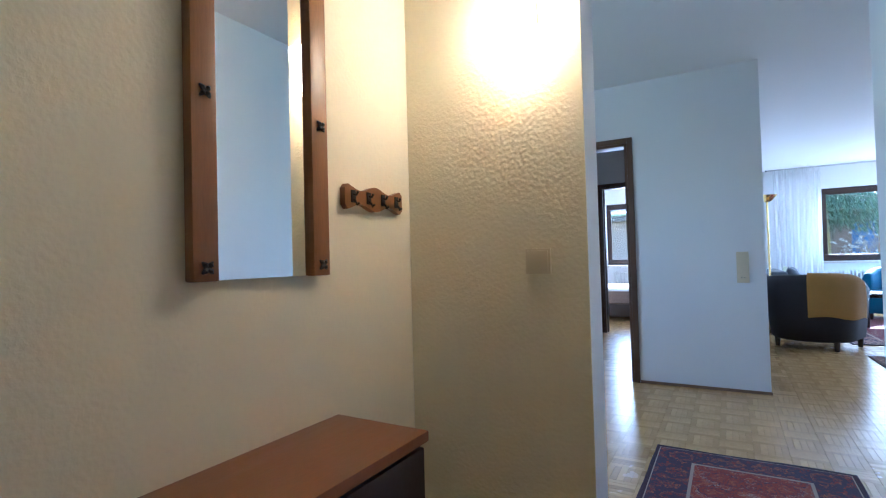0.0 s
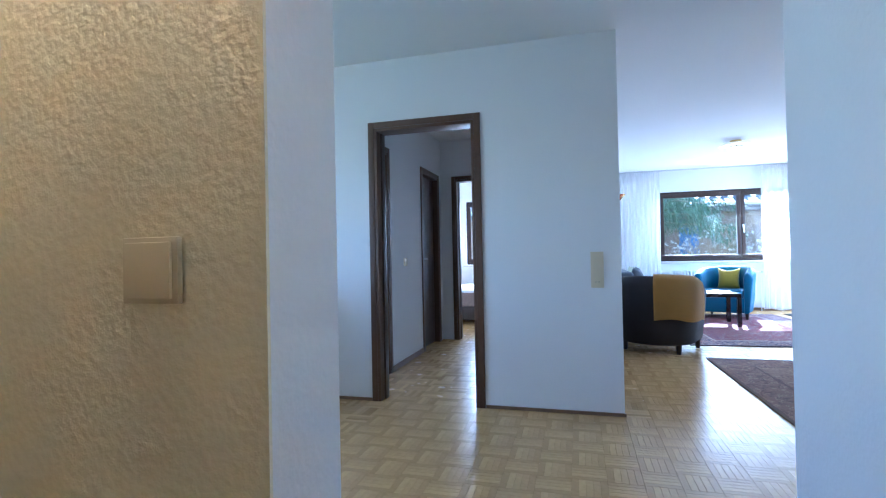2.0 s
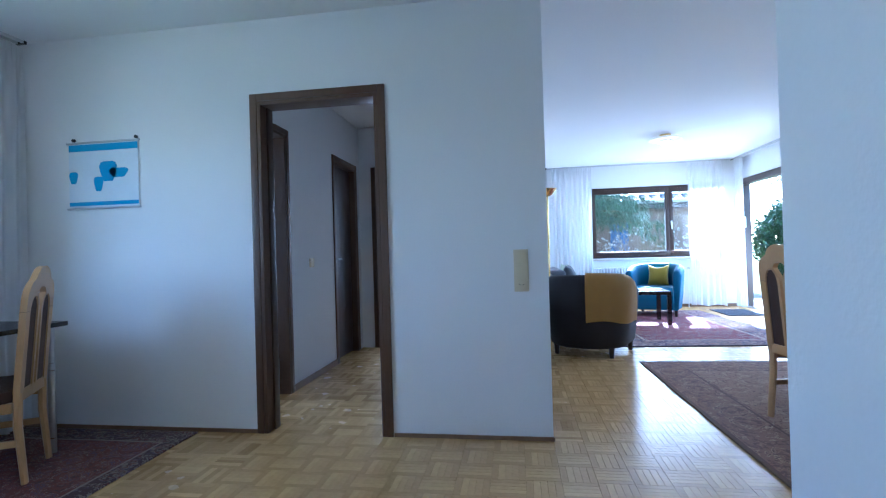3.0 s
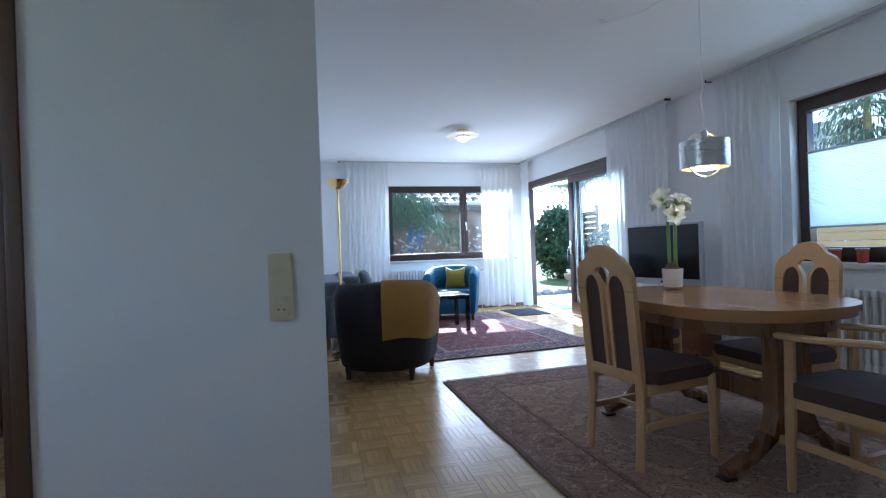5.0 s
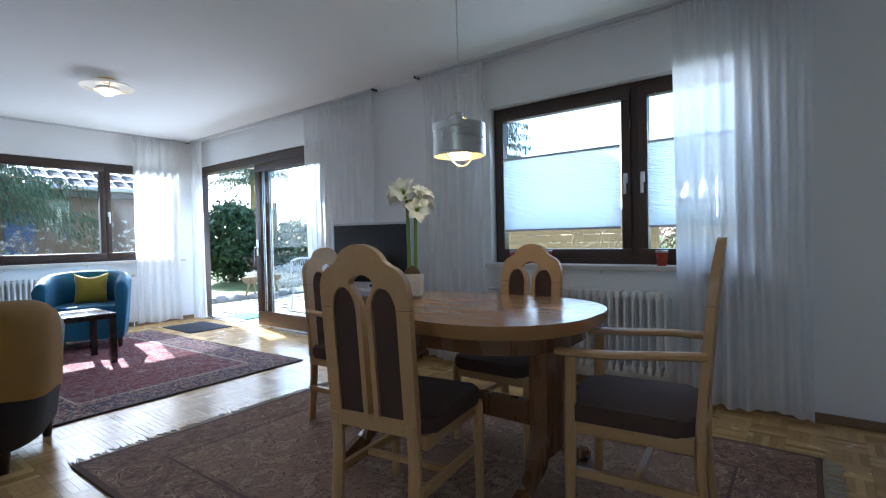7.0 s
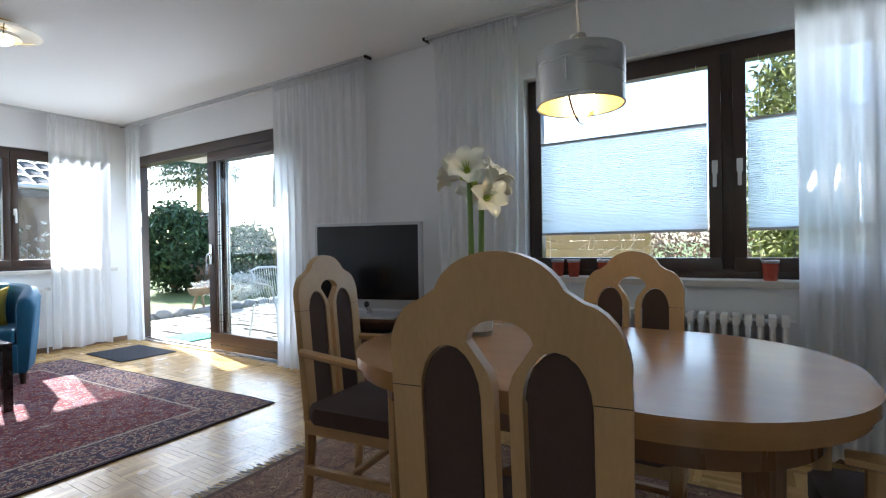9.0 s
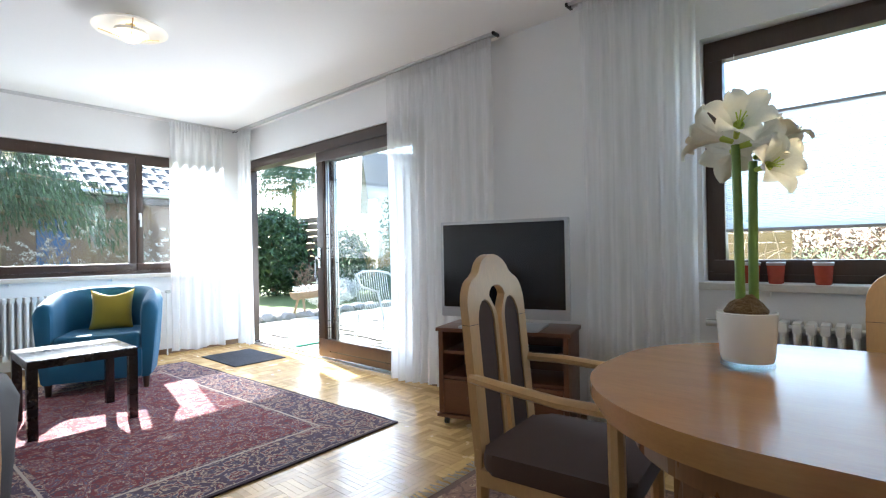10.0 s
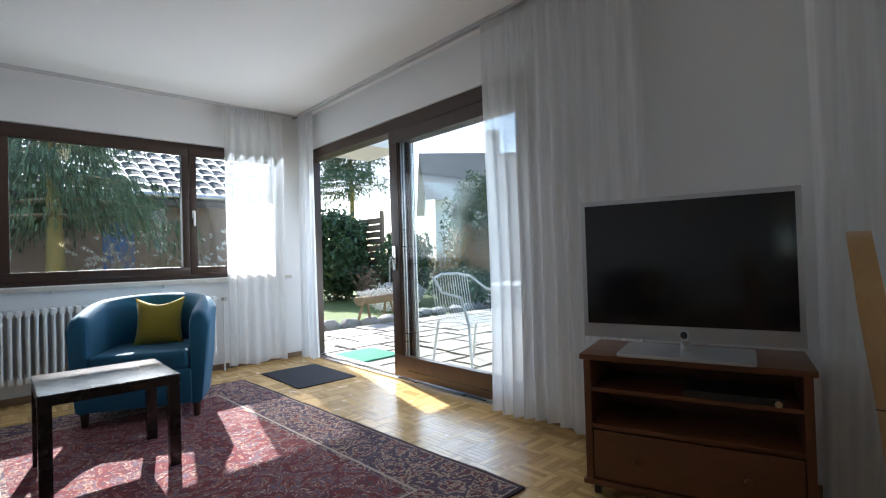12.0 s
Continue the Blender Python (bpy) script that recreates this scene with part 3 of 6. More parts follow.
def carpet(name, hx, hy, colours, border, scale, centre):
    """A knotted carpet: a patterned field inside patterned borders. hx, hy: half sizes in metres."""
    m = mat(name, (0.3, 0.1, 0.1), 0.95, vary=0.1, fine=260, bump=0.6)
    n, l = m.node_tree.nodes, m.node_tree.links
    b = n["Principled BSDF"]
    b.inputs["Sheen Weight"].default_value = 0.0
    co = n.new("ShaderNodeTexCoord")
    sp = n.new("ShaderNodeSeparateXYZ")
    l.new(co.outputs["Object"], sp.inputs[0])

    def math_(op, a, c=None):
        q = n.new("ShaderNodeMath")
        q.operation = op
        for i, v in enumerate((a, c)):
            if v is None:
                continue
            if isinstance(v, (int, float)):
                q.inputs[i].default_value = v
            else:
                l.new(v, q.inputs[i])
        return q.outputs[0]

    ax = math_("ABSOLUTE", sp.outputs[0])
    ay = math_("ABSOLUTE", sp.outputs[1])
    edge = math_("MINIMUM", math_("SUBTRACT", hx, ax), math_("SUBTRACT", hy, ay))
    v = n.new("ShaderNodeTexVoronoi")
    v.feature = "F1"
    v.inputs["Scale"].default_value = scale
    v.inputs["Randomness"].default_value = 0.55
    mir = n.new("ShaderNodeCombineXYZ")
    l.new(ax, mir.inputs[0])
    l.new(ay, mir.inputs[1])
    l.new(mir.outputs[0], v.inputs["Vector"])
    w = n.new("ShaderNodeTexNoise")
    w.inputs["Scale"].default_value = scale * 2.6
    w.inputs["Detail"].default_value = 2
    w.inputs["Distortion"].default_value = 2.2
    l.new(mir.outputs[0], w.inputs["Vector"])
    rings = math_("FRACT", math_("ADD", math_("MULTIPLY", v.outputs["Distance"], 2.6), math_("MULTIPLY", w.outputs["Fac"], 1.5)))
    c0, c1, c2, c3, c4 = colours
    field = ramp(n, l, rings, [(0.0, c0), (0.18, c4), (0.29, c0), (0.40, c1), (0.46, c0), (0.58, c2), (0.69, c0), (0.82, c3), (0.88, c0)])
    bord = ramp(n, l, rings, [(0.0, c4), (0.25, c3), (0.40, c4), (0.55, c0), (0.66, c3), (0.80, c2), (0.90, c4)])
    mix = n.new("ShaderNodeMix")
    mix.data_type = "RGBA"
    l.new(math_("LESS_THAN", edge, border), mix.inputs["Factor"])
    l.new(field, mix.inputs["A"])
    l.new(bord, mix.inputs["B"])
    lines = math_("LESS_THAN", math_("PINGPONG", math_("SUBTRACT", edge, 0.02), border * 0.86 / 2), 0.007)
    mix2 = n.new("ShaderNodeMix")
    mix2.data_type = "RGBA"
    l.new(math_("MULTIPLY", lines, math_("LESS_THAN", edge, border + 0.03)), mix2.inputs["Factor"])
    l.new(mix.outputs["Result"], mix2.inputs["A"])
    mix2.inputs["B"].default_value = (*c1, 1)
    rim = n.new("ShaderNodeMix")
    rim.data_type = "RGBA"
    l.new(math_("LESS_THAN", edge, 0.022), rim.inputs["Factor"])
    l.new(mix2.outputs["Result"], rim.inputs["A"])
    rim.inputs["B"].default_value = (*[c * 0.5 for c in c4], 1)
    wear = n.new("ShaderNodeTexNoise")
    wear.inputs["Scale"].default_value = 2.2
    l.new(co.outputs["Object"], wear.inputs["Vector"])
    fade = n.new("ShaderNodeMix")
    fade.data_type = "RGBA"
    l.new(math_("MULTIPLY", wear.outputs["Fac"], 0.25), fade.inputs["Factor"])
    l.new(rim.outputs["Result"], fade.inputs["A"])
    fade.inputs["B"].default_value = (*centre, 1)
    l.new(fade.outputs["Result"], b.inputs["Base Color"])
    return m


def rug(name, x0, x1, y0, y1, z, thick, material, label, fringe="", rz=0.0):
    cx, cy = (x0 + x1) / 2, (y0 + y1) / 2
    hx, hy = (x1 - x0) / 2, (y1 - y0) / 2
    t = thing(name, label, "rug", pose(cx, cy, z, 0, 0, rz))
    bm = bmesh.new()
    nx, ny = max(2, int(hx * 16)), max(2, int(hy * 16))
    rnd = random.Random(len(name))
    top = [[None] * (ny + 1) for _ in range(nx + 1)]
    for i in range(nx + 1):
        for j in range(ny + 1):
            u, v = -hx + 2 * hx * i / nx, -hy + 2 * hy * j / ny
            w = 0.006 * noise.noise(Vector((u * 2.1, v * 2.1, 3)))
            e = 0.008 * noise.noise(Vector((u * 3, v * 3, 9)))
            if i in (0, nx):
                u += e
            if j in (0, ny):
                v += e
            top[i][j] = bm.verts.new((u, v, thick + max(0, w)))
    for i in range(nx):
        for j in range(ny):
            bm.faces.new((top[i][j], top[i + 1][j], top[i + 1][j + 1], top[i][j + 1]))
    rim = [e for e in bm.edges if e.is_boundary]
    r = bmesh.ops.extrude_edge_only(bm, edges=rim)
    for v in [g for g in r["geom"] if isinstance(g, bmesh.types.BMVert)]:
        v.co.z = 0.001
    part("weave", bm, material, t)
    if fringe:
        for side in fringe:
            bm = bmesh.new()
            k = int(hx * 2 / 0.012)
            for i in range(k):
                u = -hx + 2 * hx * (i + 0.5) / k
                s = 1 if side == "N" else -1
                a = rnd.uniform(-0.025, 0.025)
                ln = rnd.uniform(0.05, 0.085)
                tube(bm, [(u, s * (hy - 0.005), thick * 0.6), (u + a * 0.4, s * (hy + ln * 0.5), 0.006), (u + a, s * (hy + ln), 0.003)], 0.0028, 4)
            part("fringe", bm, M_FRINGE, t, "cream knotted yarn fringe")
    return t


RED, NAVYC, CREAM, BLUEC, DARKR = (0.15, 0.014, 0.020), (0.050, 0.032, 0.058), (0.46, 0.38, 0.31), (0.10, 0.105, 0.15), (0.13, 0.03, 0.035)
M_RUGA = carpet("red_persian_carpet", 0.96, 1.45, (RED, CREAM, BLUEC, (0.42, 0.30, 0.22), NAVYC), 0.36, 6.0, (0.16, 0.04, 0.04))
M_RUGB = carpet("faded_beige_brown_carpet", 1.02, 1.45, ((0.34, 0.205, 0.13), (0.11, 0.055, 0.042), (0.46, 0.32, 0.20), (0.13, 0.065, 0.05), (0.25, 0.135, 0.09)), 0.34, 4.0, (0.33, 0.24, 0.17))
M_RUNNER = carpet("dark_red_navy_runner", 0.43, 0.875, ((0.30, 0.05, 0.035), CREAM, (0.42, 0.14, 0.07), (0.05, 0.05, 0.09), (0.045, 0.04, 0.085)), 0.20, 8.0, (0.25, 0.08, 0.06))
M_RUGS = carpet("dark_red_study_carpet", 0.7, 1.0, ((0.16, 0.05, 0.045), (0.3, 0.24, 0.2), (0.10, 0.08, 0.12), (0.25, 0.2, 0.16), (0.06, 0.04, 0.05)), 0.2, 6.0, (0.2, 0.09, 0.08))
rug("persian_rug", 0.85, 2.77, 2.67, 5.57, 0.0, 0.010, M_RUGA, "red patterned Persian rug with a dark navy border", rz=2.4)
rug("dining_rug", 0.94, 2.98, -0.97, 1.93, 0.0, 0.010, M_RUGB, "faded brown and beige rug with cream fringes", "NS", 1.2)
rug("runner_rug", -0.62, 0.24, -3.15, -1.40, 0.0, 0.010, M_RUNNER, "dark red and navy oriental runner in the hall")
rug("study_rug", -3.35, -2.12, -2.0, -0.03, 0.0, 0.008, M_RUGS, "dark red oriental rug in the study")
t = thing("door_mat", "dark grey ribbed door mat inside the terrace door", "door mat", pose(3.16, 5.35, 0))
part("mat", B((-0.26, 0.26, -0.37, 0.37, 0.0, 0.009), bev=0.004), M_RUBBER, t)


# ---- curtains and rails ----
def curtain(name, along, fixed, a0, a1, z0, z1, material, label, seed, folds=None, amp=0.035):
    """A gathered sheer that hangs from a ceiling rail; along x or y."""
    t = thing(name, label, "curtain")
    rnd = random.Random(seed)
    w = a1 - a0
    k = folds or max(4, int(w / 0.085))
    nu, nz = k * 12, 22
    ph = [rnd.uniform(0, 6.28) for _ in range(4)]
    bm = bmesh.new()
    g = []
    for j in range(nz + 1):
        f = j / nz
        z = z0 + (z1 - z0) * f
        row = []
        for i in range(nu + 1):
            s = i / nu
            warp = s + 0.018 * math.sin(5 * s + ph[0]) + 0.012 * math.sin(9 * s + ph[1] + 1.5 * f)
            a = amp * (1.0 - 0.55 * f ** 3) * (0.75 + 0.35 * math.sin(7 * s + ph[2] + 2 * f))
            d = a * math.sin(2 * math.pi * k * warp + 0.6 * math.sin(3 * f + ph[3]))
            if f > 0.95:
                d = 0.4 * d + 0.008 * math.sin(2 * math.pi * k * 3 * s)
            u = a0 + w * (0.5 + (s - 0.5) * (1.0 - 0.05 * (1 - f) * math.sin(3.14 * f)))
            zz = z + (0.012 * math.sin(11 * s + ph[0]) if j == 0 else 0)
            row.append(bm.verts.new((u, fixed + d, zz) if along == "x" else (fixed + d, u, zz)))
        g.append(row)
    for j in range(nz):
        for i in range(nu):
            bm.faces.new((g[j][i], g[j][i + 1], g[j + 1][i + 1], g[j + 1][i]))
    part("cloth", bm, material, t, smooth=80)
    bm = bmesh.new()
    hd = []
    for i in range(nu + 1):
        s = i / nu
        u = a0 + w * s
        d = 0.010 * math.sin(2 * math.pi * k * 3 * s) + 0.002
        for zz in (z1 - 0.055, z1 + 0.002):
            hd.append(bm.verts.new((u, fixed + d - 0.004, zz) if along == "x" else (fixed + d - 0.004, u, zz)))
    for i in range(nu):
        bm.faces.new((hd[2 * i], hd[2 * i + 2], hd[2 * i + 3], hd[2 * i + 1]))
    part("heading_tape", bm, M_SHEERDENSE, t, smooth=80)
    return t


M_RAIL = mat("grey_curtain_rail", (0.60, 0.60, 0.60), 0.4, vary=0.05, bump=0.02)


def curtain_rail(name, along, c, a0, a1):
    t = thing(name, "grey double curtain rail under the ceiling", "curtain rail")
    for off in (-0.022, 0.022):
        b = (a0, a1, c + off - 0.007, c + off + 0.007, 2.482, 2.499) if along == "x" else (c + off - 0.007, c + off + 0.007, a0, a1, 2.482, 2.499)
        part("track", B(b, bev=0.002), M_RAIL, t)
    for e in (a0 - 0.008, a1 + 0.008):
        b = (e - 0.008, e + 0.008, c - 0.035, c + 0.035, 2.478, 2.4985) if along == "x" else (c - 0.035, c + 0.035, e - 0.008, e + 0.008, 2.478, 2.4985)
        part("end_cap", B(b, bev=0.002), M_BLACKPL, t)


curtain_rail("curtain_rail", "x", 6.12, 0.40, 3.46)
curtain_rail("curtain_rail", "y", 3.49, 2.41, 6.10)
curtain_rail("curtain_rail", "y", 3.49, -0.98, 1.86)
LBL = "white sheer floor-length voile curtain hanging in folds"
curtain("curtain", "x", 6.11, 0.48, 1.17, 0.03, 2.478, M_SHEER, LBL + " beside the window", 1)
curtain("curtain", "x", 6.11, 2.76, 3.33, 0.03, 2.478, M_SHEER, LBL + " in the sun", 2)
curtain("curtain", "y", 3.49, 5.78, 6.08, 0.03, 2.478, M_SHEER, LBL + " in the room corner", 3)
curtain("curtain", "y", 3.49, 2.44, 3.49, 0.03, 2.478, M_SHEER, LBL + " beside the terrace door", 4)
curtain("curtain", "y", 3.49, 1.18, 1.81, 0.03, 2.478, M_SHEER, LBL + " behind the television", 5)
curtain("curtain", "y", 3.49, -0.92, -0.22, 0.03, 2.478, M_SHEERDENSE, LBL + " at the dining window", 6)
curtain("curtain", "y", -3.30, -0.66, -0.03, 0.03, 2.46, M_SHEERDENSE, "white curtain lit blue at the study window", 7)
curtain_rail("curtain_rail", "y", -3.30, -2.6, -0.05)


# ---- pleated blinds at the dining window ----
def blind(y0, y1, z0, z1):
    t = thing("pleated_blind", "pale pleated blind covering the window's middle", "blind", group="window blinds")
    bm = bmesh.new()
    n = int((z1 - z0) / 0.010)
    rows = []
    for k in range(2 * n + 1):
        f = k / (2 * n)
        f = f ** 1.25
        z = z0 + (z1 - z0) * f
        x = 3.646 + (0.005 if k % 2 else -0.005)
        rows.append((bm.verts.new((x, y0, z)), bm.verts.new((x, y1, z))))
    for a, b in zip(rows, rows[1:]):
        bm.faces.new((a[0], a[1], b[1], b[0]))
    part("fabric", bm, M_BLIND, t, smooth=0)
    part("top_bar", B((3.636, 3.656, y0, y1, z1, z1 + 0.016), bev=0.003), M_SILVER, t)
    part("bottom_bar", B((3.636, 3.656, y0, y1, z0 - 0.016, z0), bev=0.003), M_SILVER, t)
    for y in (y0 + 0.05, y1 - 0.05):
        bm = bmesh.new()
        tube(bm, [(3.648, y, EZ0 + 0.1), (3.648, y, EZ1 - 0.1)], 0.0008, 4)
        part("cord", bm, M_WHITE, t)


blind(0.158, EY1 - 0.095, 1.125, 1.680)
blind(EY0 + 0.095, -0.028, 1.125, 1.680)


# ---- radiators ----
def radiator(name, along, c, a0, a1, z0, z1, label):
    t = thing(name, label, "radiator")
    n = int((a1 - a0) / 0.05)
    d = 0.05
    me = None
    for k in range(n):
        u = a0 + (k + 0.5) * (a1 - a0) / n
        if me is None:
            bm = bmesh.new()
            for o in (-d, 0, d):
                tube(bm, [(0, o, z0 + 0.02), (0, o, z1 - 0.02)], 0.0115, 8)
            box(bm, -0.017, 0.017, -d - 0.014, d + 0.014, z1 - 0.05, z1, bev=0.010)
            box(bm, -0.017, 0.017, -d - 0.014, d + 0.014, z0, z0 + 0.05, bev=0.010)
            me = finish(bm, 40)
            me.materials.append(M_WHITE)
        part("column", me, None, t, m=pose(u, c, 0) if along == "x" else pose(c, u, 0, 0, 0, 90))
    bm = bmesh.new()
    pts = [(a0 - 0.02, c, z1 - 0.03), (a1 + 0.02, c, z1 - 0.03)] if along == "x" else [(c, a0 - 0.02, z1 - 0.03), (c, a1 + 0.02, z1 - 0.03)]
    tube(bm, pts, 0.012, 8)
    part("header_pipe", bm, M_WHITE, t)
    bm = bmesh.new()
    e = a1
    if along == "x":
        tube(bm, [(e, c, z1 - 0.03), (e + 0.07, c, z1 - 0.03), (e + 0.07, c, 0.0)], 0.008, 8)
    else:
        tube(bm, [(c, e, z1 - 0.03), (c, e + 0.07, z1 - 0.03), (c, e + 0.07, 0.0)], 0.008, 8)
    part("supply_pipe", bm, M_WHITE, t)
    bm = bmesh.new()
    if along == "x":
        tube(bm, [(e + 0.06, c - 0.02, z1 - 0.03), (e + 0.06, c - 0.09, z1 - 0.03)], 0.018, 12)
    else:
        tube(bm, [(c - 0.02, e + 0.05, z1 - 0.03), (c - 0.02, e + 0.14, z1 - 0.03)], 0.018, 12)
    part("valve", bm, M_STEEL, t, "metal thermostat valve")
    return t


radiator("radiator", "x", 6.145, 1.16, 2.66, 0.16, 0.70, "white ribbed column radiator below the living room window")
radiator("radiator", "y", 3.51, -0.20, 1.02, 0.15, 0.69, "white ribbed column radiator below the dining window")
radiator("radiator", "x", 6.14, -2.3, -1.0, 0.17, 0.72, "white ribbed radiator in the bedroom")


# ---- dining chairs ----
def arc(cx, cy, rx, ry, a0, a1, n):
    return [(cx + rx * math.cos(radians(a0 + (a1 - a0) * k / n)), cy + ry * math.sin(radians(a0 + (a1 - a0) * k / n))) for k in range(n + 1)]


def back_outline():
    """Half outline of the back frame seen from the front; mirrored for the other half."""
    right = [(0.185, 0.0), (0.187, 0.40)] + arc(0.115, 0.445, 0.072, 0.10, -10, 82, 7) + arc(0.0, 0.535, 0.105, 0.085, 18, 90, 7)
    inner = [(0.135, 0.0), (0.135, 0.385)] + arc(0.084, 0.385, 0.051, 0.085, 0, 180, 10) + [(0.033, 0.385), (0.033, 0.0)]
    slot = [(0.012, 0.0), (0.012, 0.405), (0.020, 0.43), (0.052, 0.478)] + arc(0.0, 0.478, 0.052, 0.036, 8, 90, 5)
    mir = lambda pts: [(-x, y) for x, y in pts]
    out = right + mir(right)[::-1][1:]
    out += mir(inner) + mir(slot)[:-1] + slot[::-1] + inner[::-1]
    clean = []
    for p in out:
        if not clean or (abs(p[0] - clean[-1][0]) + abs(p[1] - clean[-1][1])) > 1e-4:
            clean.append(p)
    return clean


def lean(v):
    """How far back the backrest stands at a height v above its foot."""
    return -0.215 - 0.06 * v - 0.06 * v * v


def dining_chair(arms):
    nm = "dining_armchair" if arms else "dining_chair"
    lb = "beech dining armchair with brown padded seat and back" if arms else "beech dining chair with brown padded seat and tall back"
    t = thing(nm, lb, "chair", group="chairs round the dining table")
    z0 = 0.445
    o = back_outline()
    bm = bmesh.new()
    f = bm.faces.new([bm.verts.new((x, 0.014, z0 + v)) for x, v in o])
    r = bmesh.ops.extrude_face_region(bm, geom=[f])
    for q in r["geom"]:
        if isinstance(q, bmesh.types.BMVert):
            q.co.y = -0.014
    bmesh.ops.triangulate(bm, faces=bm.faces[:])
    for q in bm.verts:
        q.co.y += lean(q.co.z - z0)
    part("back_frame", bm, M_BEECH, t, smooth=30)
    for s in (-1, 1):
        bm = bmesh.new()
        pts = [(0.086 - 0.047, 0.0), (0.086 + 0.047, 0.0), (0.086 + 0.047, 0.385)] + arc(0.084, 0.385, 0.048, 0.081, 5, 175, 8) + [(0.086 - 0.047, 0.385)]
        f = bm.faces.new([bm.verts.new((s * x, 0.010, z0 + v)) for x, v in pts])
        r = bmesh.ops.extrude_face_region(bm, geom=[f])
        for q in r["geom"]:
            if isinstance(q, bmesh.types.BMVert):
                q.co.y = -0.008
        bmesh.ops.triangulate(bm, faces=bm.faces[:])
        for q in bm.verts:
            q.co.y += lean(q.co.z - z0)
        part("back_pad", bm, M_UPHOL, t, "dark brown fabric pad")
    for s in (-1, 1):
        part("crest_joint", B((s * 0.161 - 0.0265, s * 0.161 + 0.0265, lean(0.395) - 0.0146, lean(0.395) + 0.0146, z0 + 0.3945, z0 + 0.396)), M_LEGWOOD, t)
    part("back_rail", B((-0.186, 0.186, lean(0) - 0.013, lean(0) + 0.013, z0 - 0.045, z0 + 0.012), bev=0.004), M_BEECH, t)
    for s in (-1, 1):
        bm = bmesh.new()
        bar(bm, [(s * 0.163, -0.215, z0), (s * 0.165, -0.212, 0.28), (s * 0.168, -0.235, 0.0)], 0.046, [0.034, 0.034, 0.026])
        part("leg", bm, M_BEECH, t)
        bm = bmesh.new()
        top = 0.64 if arms else 0.41
        bar(bm, [(s * 0.205, 0.205, 0.0), (s * 0.205, 0.20, 0.30), (s * 0.205, 0.195, top)], [0.030, 0.040, 0.036], [0.028, 0.040, 0.038])
        part("leg", bm, M_BEECH, t)
        part("seat_rail", B((s * 0.19 - 0.014, s * 0.19 + 0.014, -0.20, 0.20, 0.355, 0.405), bev=0.004), M_BEECH, t)
        part("stretcher", B((s * 0.188 - 0.011, s * 0.188 + 0.011, -0.215, 0.20, 0.19, 0.222), bev=0.004), M_BEECH, t)
        if arms:
            bm = bmesh.new()
            bar(bm, [(s * 0.182, -0.235, 0.675), (s * 0.215, -0.10, 0.672), (s * 0.228, 0.06, 0.660), (s * 0.220, 0.19, 0.655), (s * 0.205, 0.245, 0.652)], [0.03, 0.042, 0.05, 0.052, 0.04], 0.028)
            part("armrest", bm, M_BEECH, t)
    part("front_rail", B((-0.19, 0.19, 0.185, 0.212, 0.355, 0.405), bev=0.004), M_BEECH, t)
    part("cross_stretcher", B((-0.185, 0.185, -0.03, -0.006, 0.196, 0.218), bev=0.003), M_BEECH, t)
    bm = bmesh.new()
    o2 = rounded(-0.215, 0.215, -0.20, 0.235, 0.05, 5)
    prism(bm, o2, 0.402, 0.465, bev=0.022)
    part("seat", bm, M_UPHOL, t, "dark brown padded seat")
    return t


LOW = Matrix.Diagonal((1.0, 1.0, 0.975, 1))
c1 = dining_chair(False)
c1.matrix_basis = pose(1.575, 0.325, 0.011, 0, 0, -81.5) @ LOW
copy_thing(c1, pose(2.428, 0.362, 0.011, 0, 0, 90) @ LOW)
c3 = dining_chair(True)
c3.matrix_basis = pose(2.055, -0.405, 0.011, 0, 0, 6) @ LOW
copy_thing(c3, pose(2.154, 1.225, 0.011, 0, 0, 186) @ LOW)

# ---- dining table ----
t = thing("dining_table", "honey-brown oval wooden dining table on curved trestle feet", "table", pose(2.02, 0.385, 0.011))
bm = bmesh.new()
prism(bm, rounded(-0.455, 0.455, -0.645, 0.645, 0.40, 14), 0.715, 0.744, bev=0.009)
part("tabletop", bm, M_TABLEWOOD, t, smooth=50)
bm = bmesh.new()
prism(bm, rounded(-0.44, 0.44, -0.63, 0.63, 0.385, 14), 0.690, 0.7145, bev=0.010)
part("moulding", bm, M_TABLEWOOD, t, smooth=50)
# apron and trestle use the darkened wood: shade below the top painted in
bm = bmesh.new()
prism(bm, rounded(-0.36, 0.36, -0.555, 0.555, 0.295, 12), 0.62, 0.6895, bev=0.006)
part("apron", bm, M_TABLESHADED, t, smooth=50)
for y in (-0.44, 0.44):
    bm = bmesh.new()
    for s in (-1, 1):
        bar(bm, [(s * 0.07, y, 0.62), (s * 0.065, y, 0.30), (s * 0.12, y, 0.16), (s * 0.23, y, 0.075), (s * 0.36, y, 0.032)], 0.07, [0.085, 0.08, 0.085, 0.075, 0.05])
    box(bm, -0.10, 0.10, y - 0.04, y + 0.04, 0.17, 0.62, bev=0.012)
    part("pedestal", bm, M_TABLESHADED, t)
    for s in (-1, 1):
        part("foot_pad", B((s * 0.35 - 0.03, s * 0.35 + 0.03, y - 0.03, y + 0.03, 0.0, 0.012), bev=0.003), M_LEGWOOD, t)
part("stretcher", B((-0.02, 0.02, -0.40, 0.40, 0.26, 0.36), bev=0.006), M_TABLESHADED, t)
TT = 0.011 + 0.744

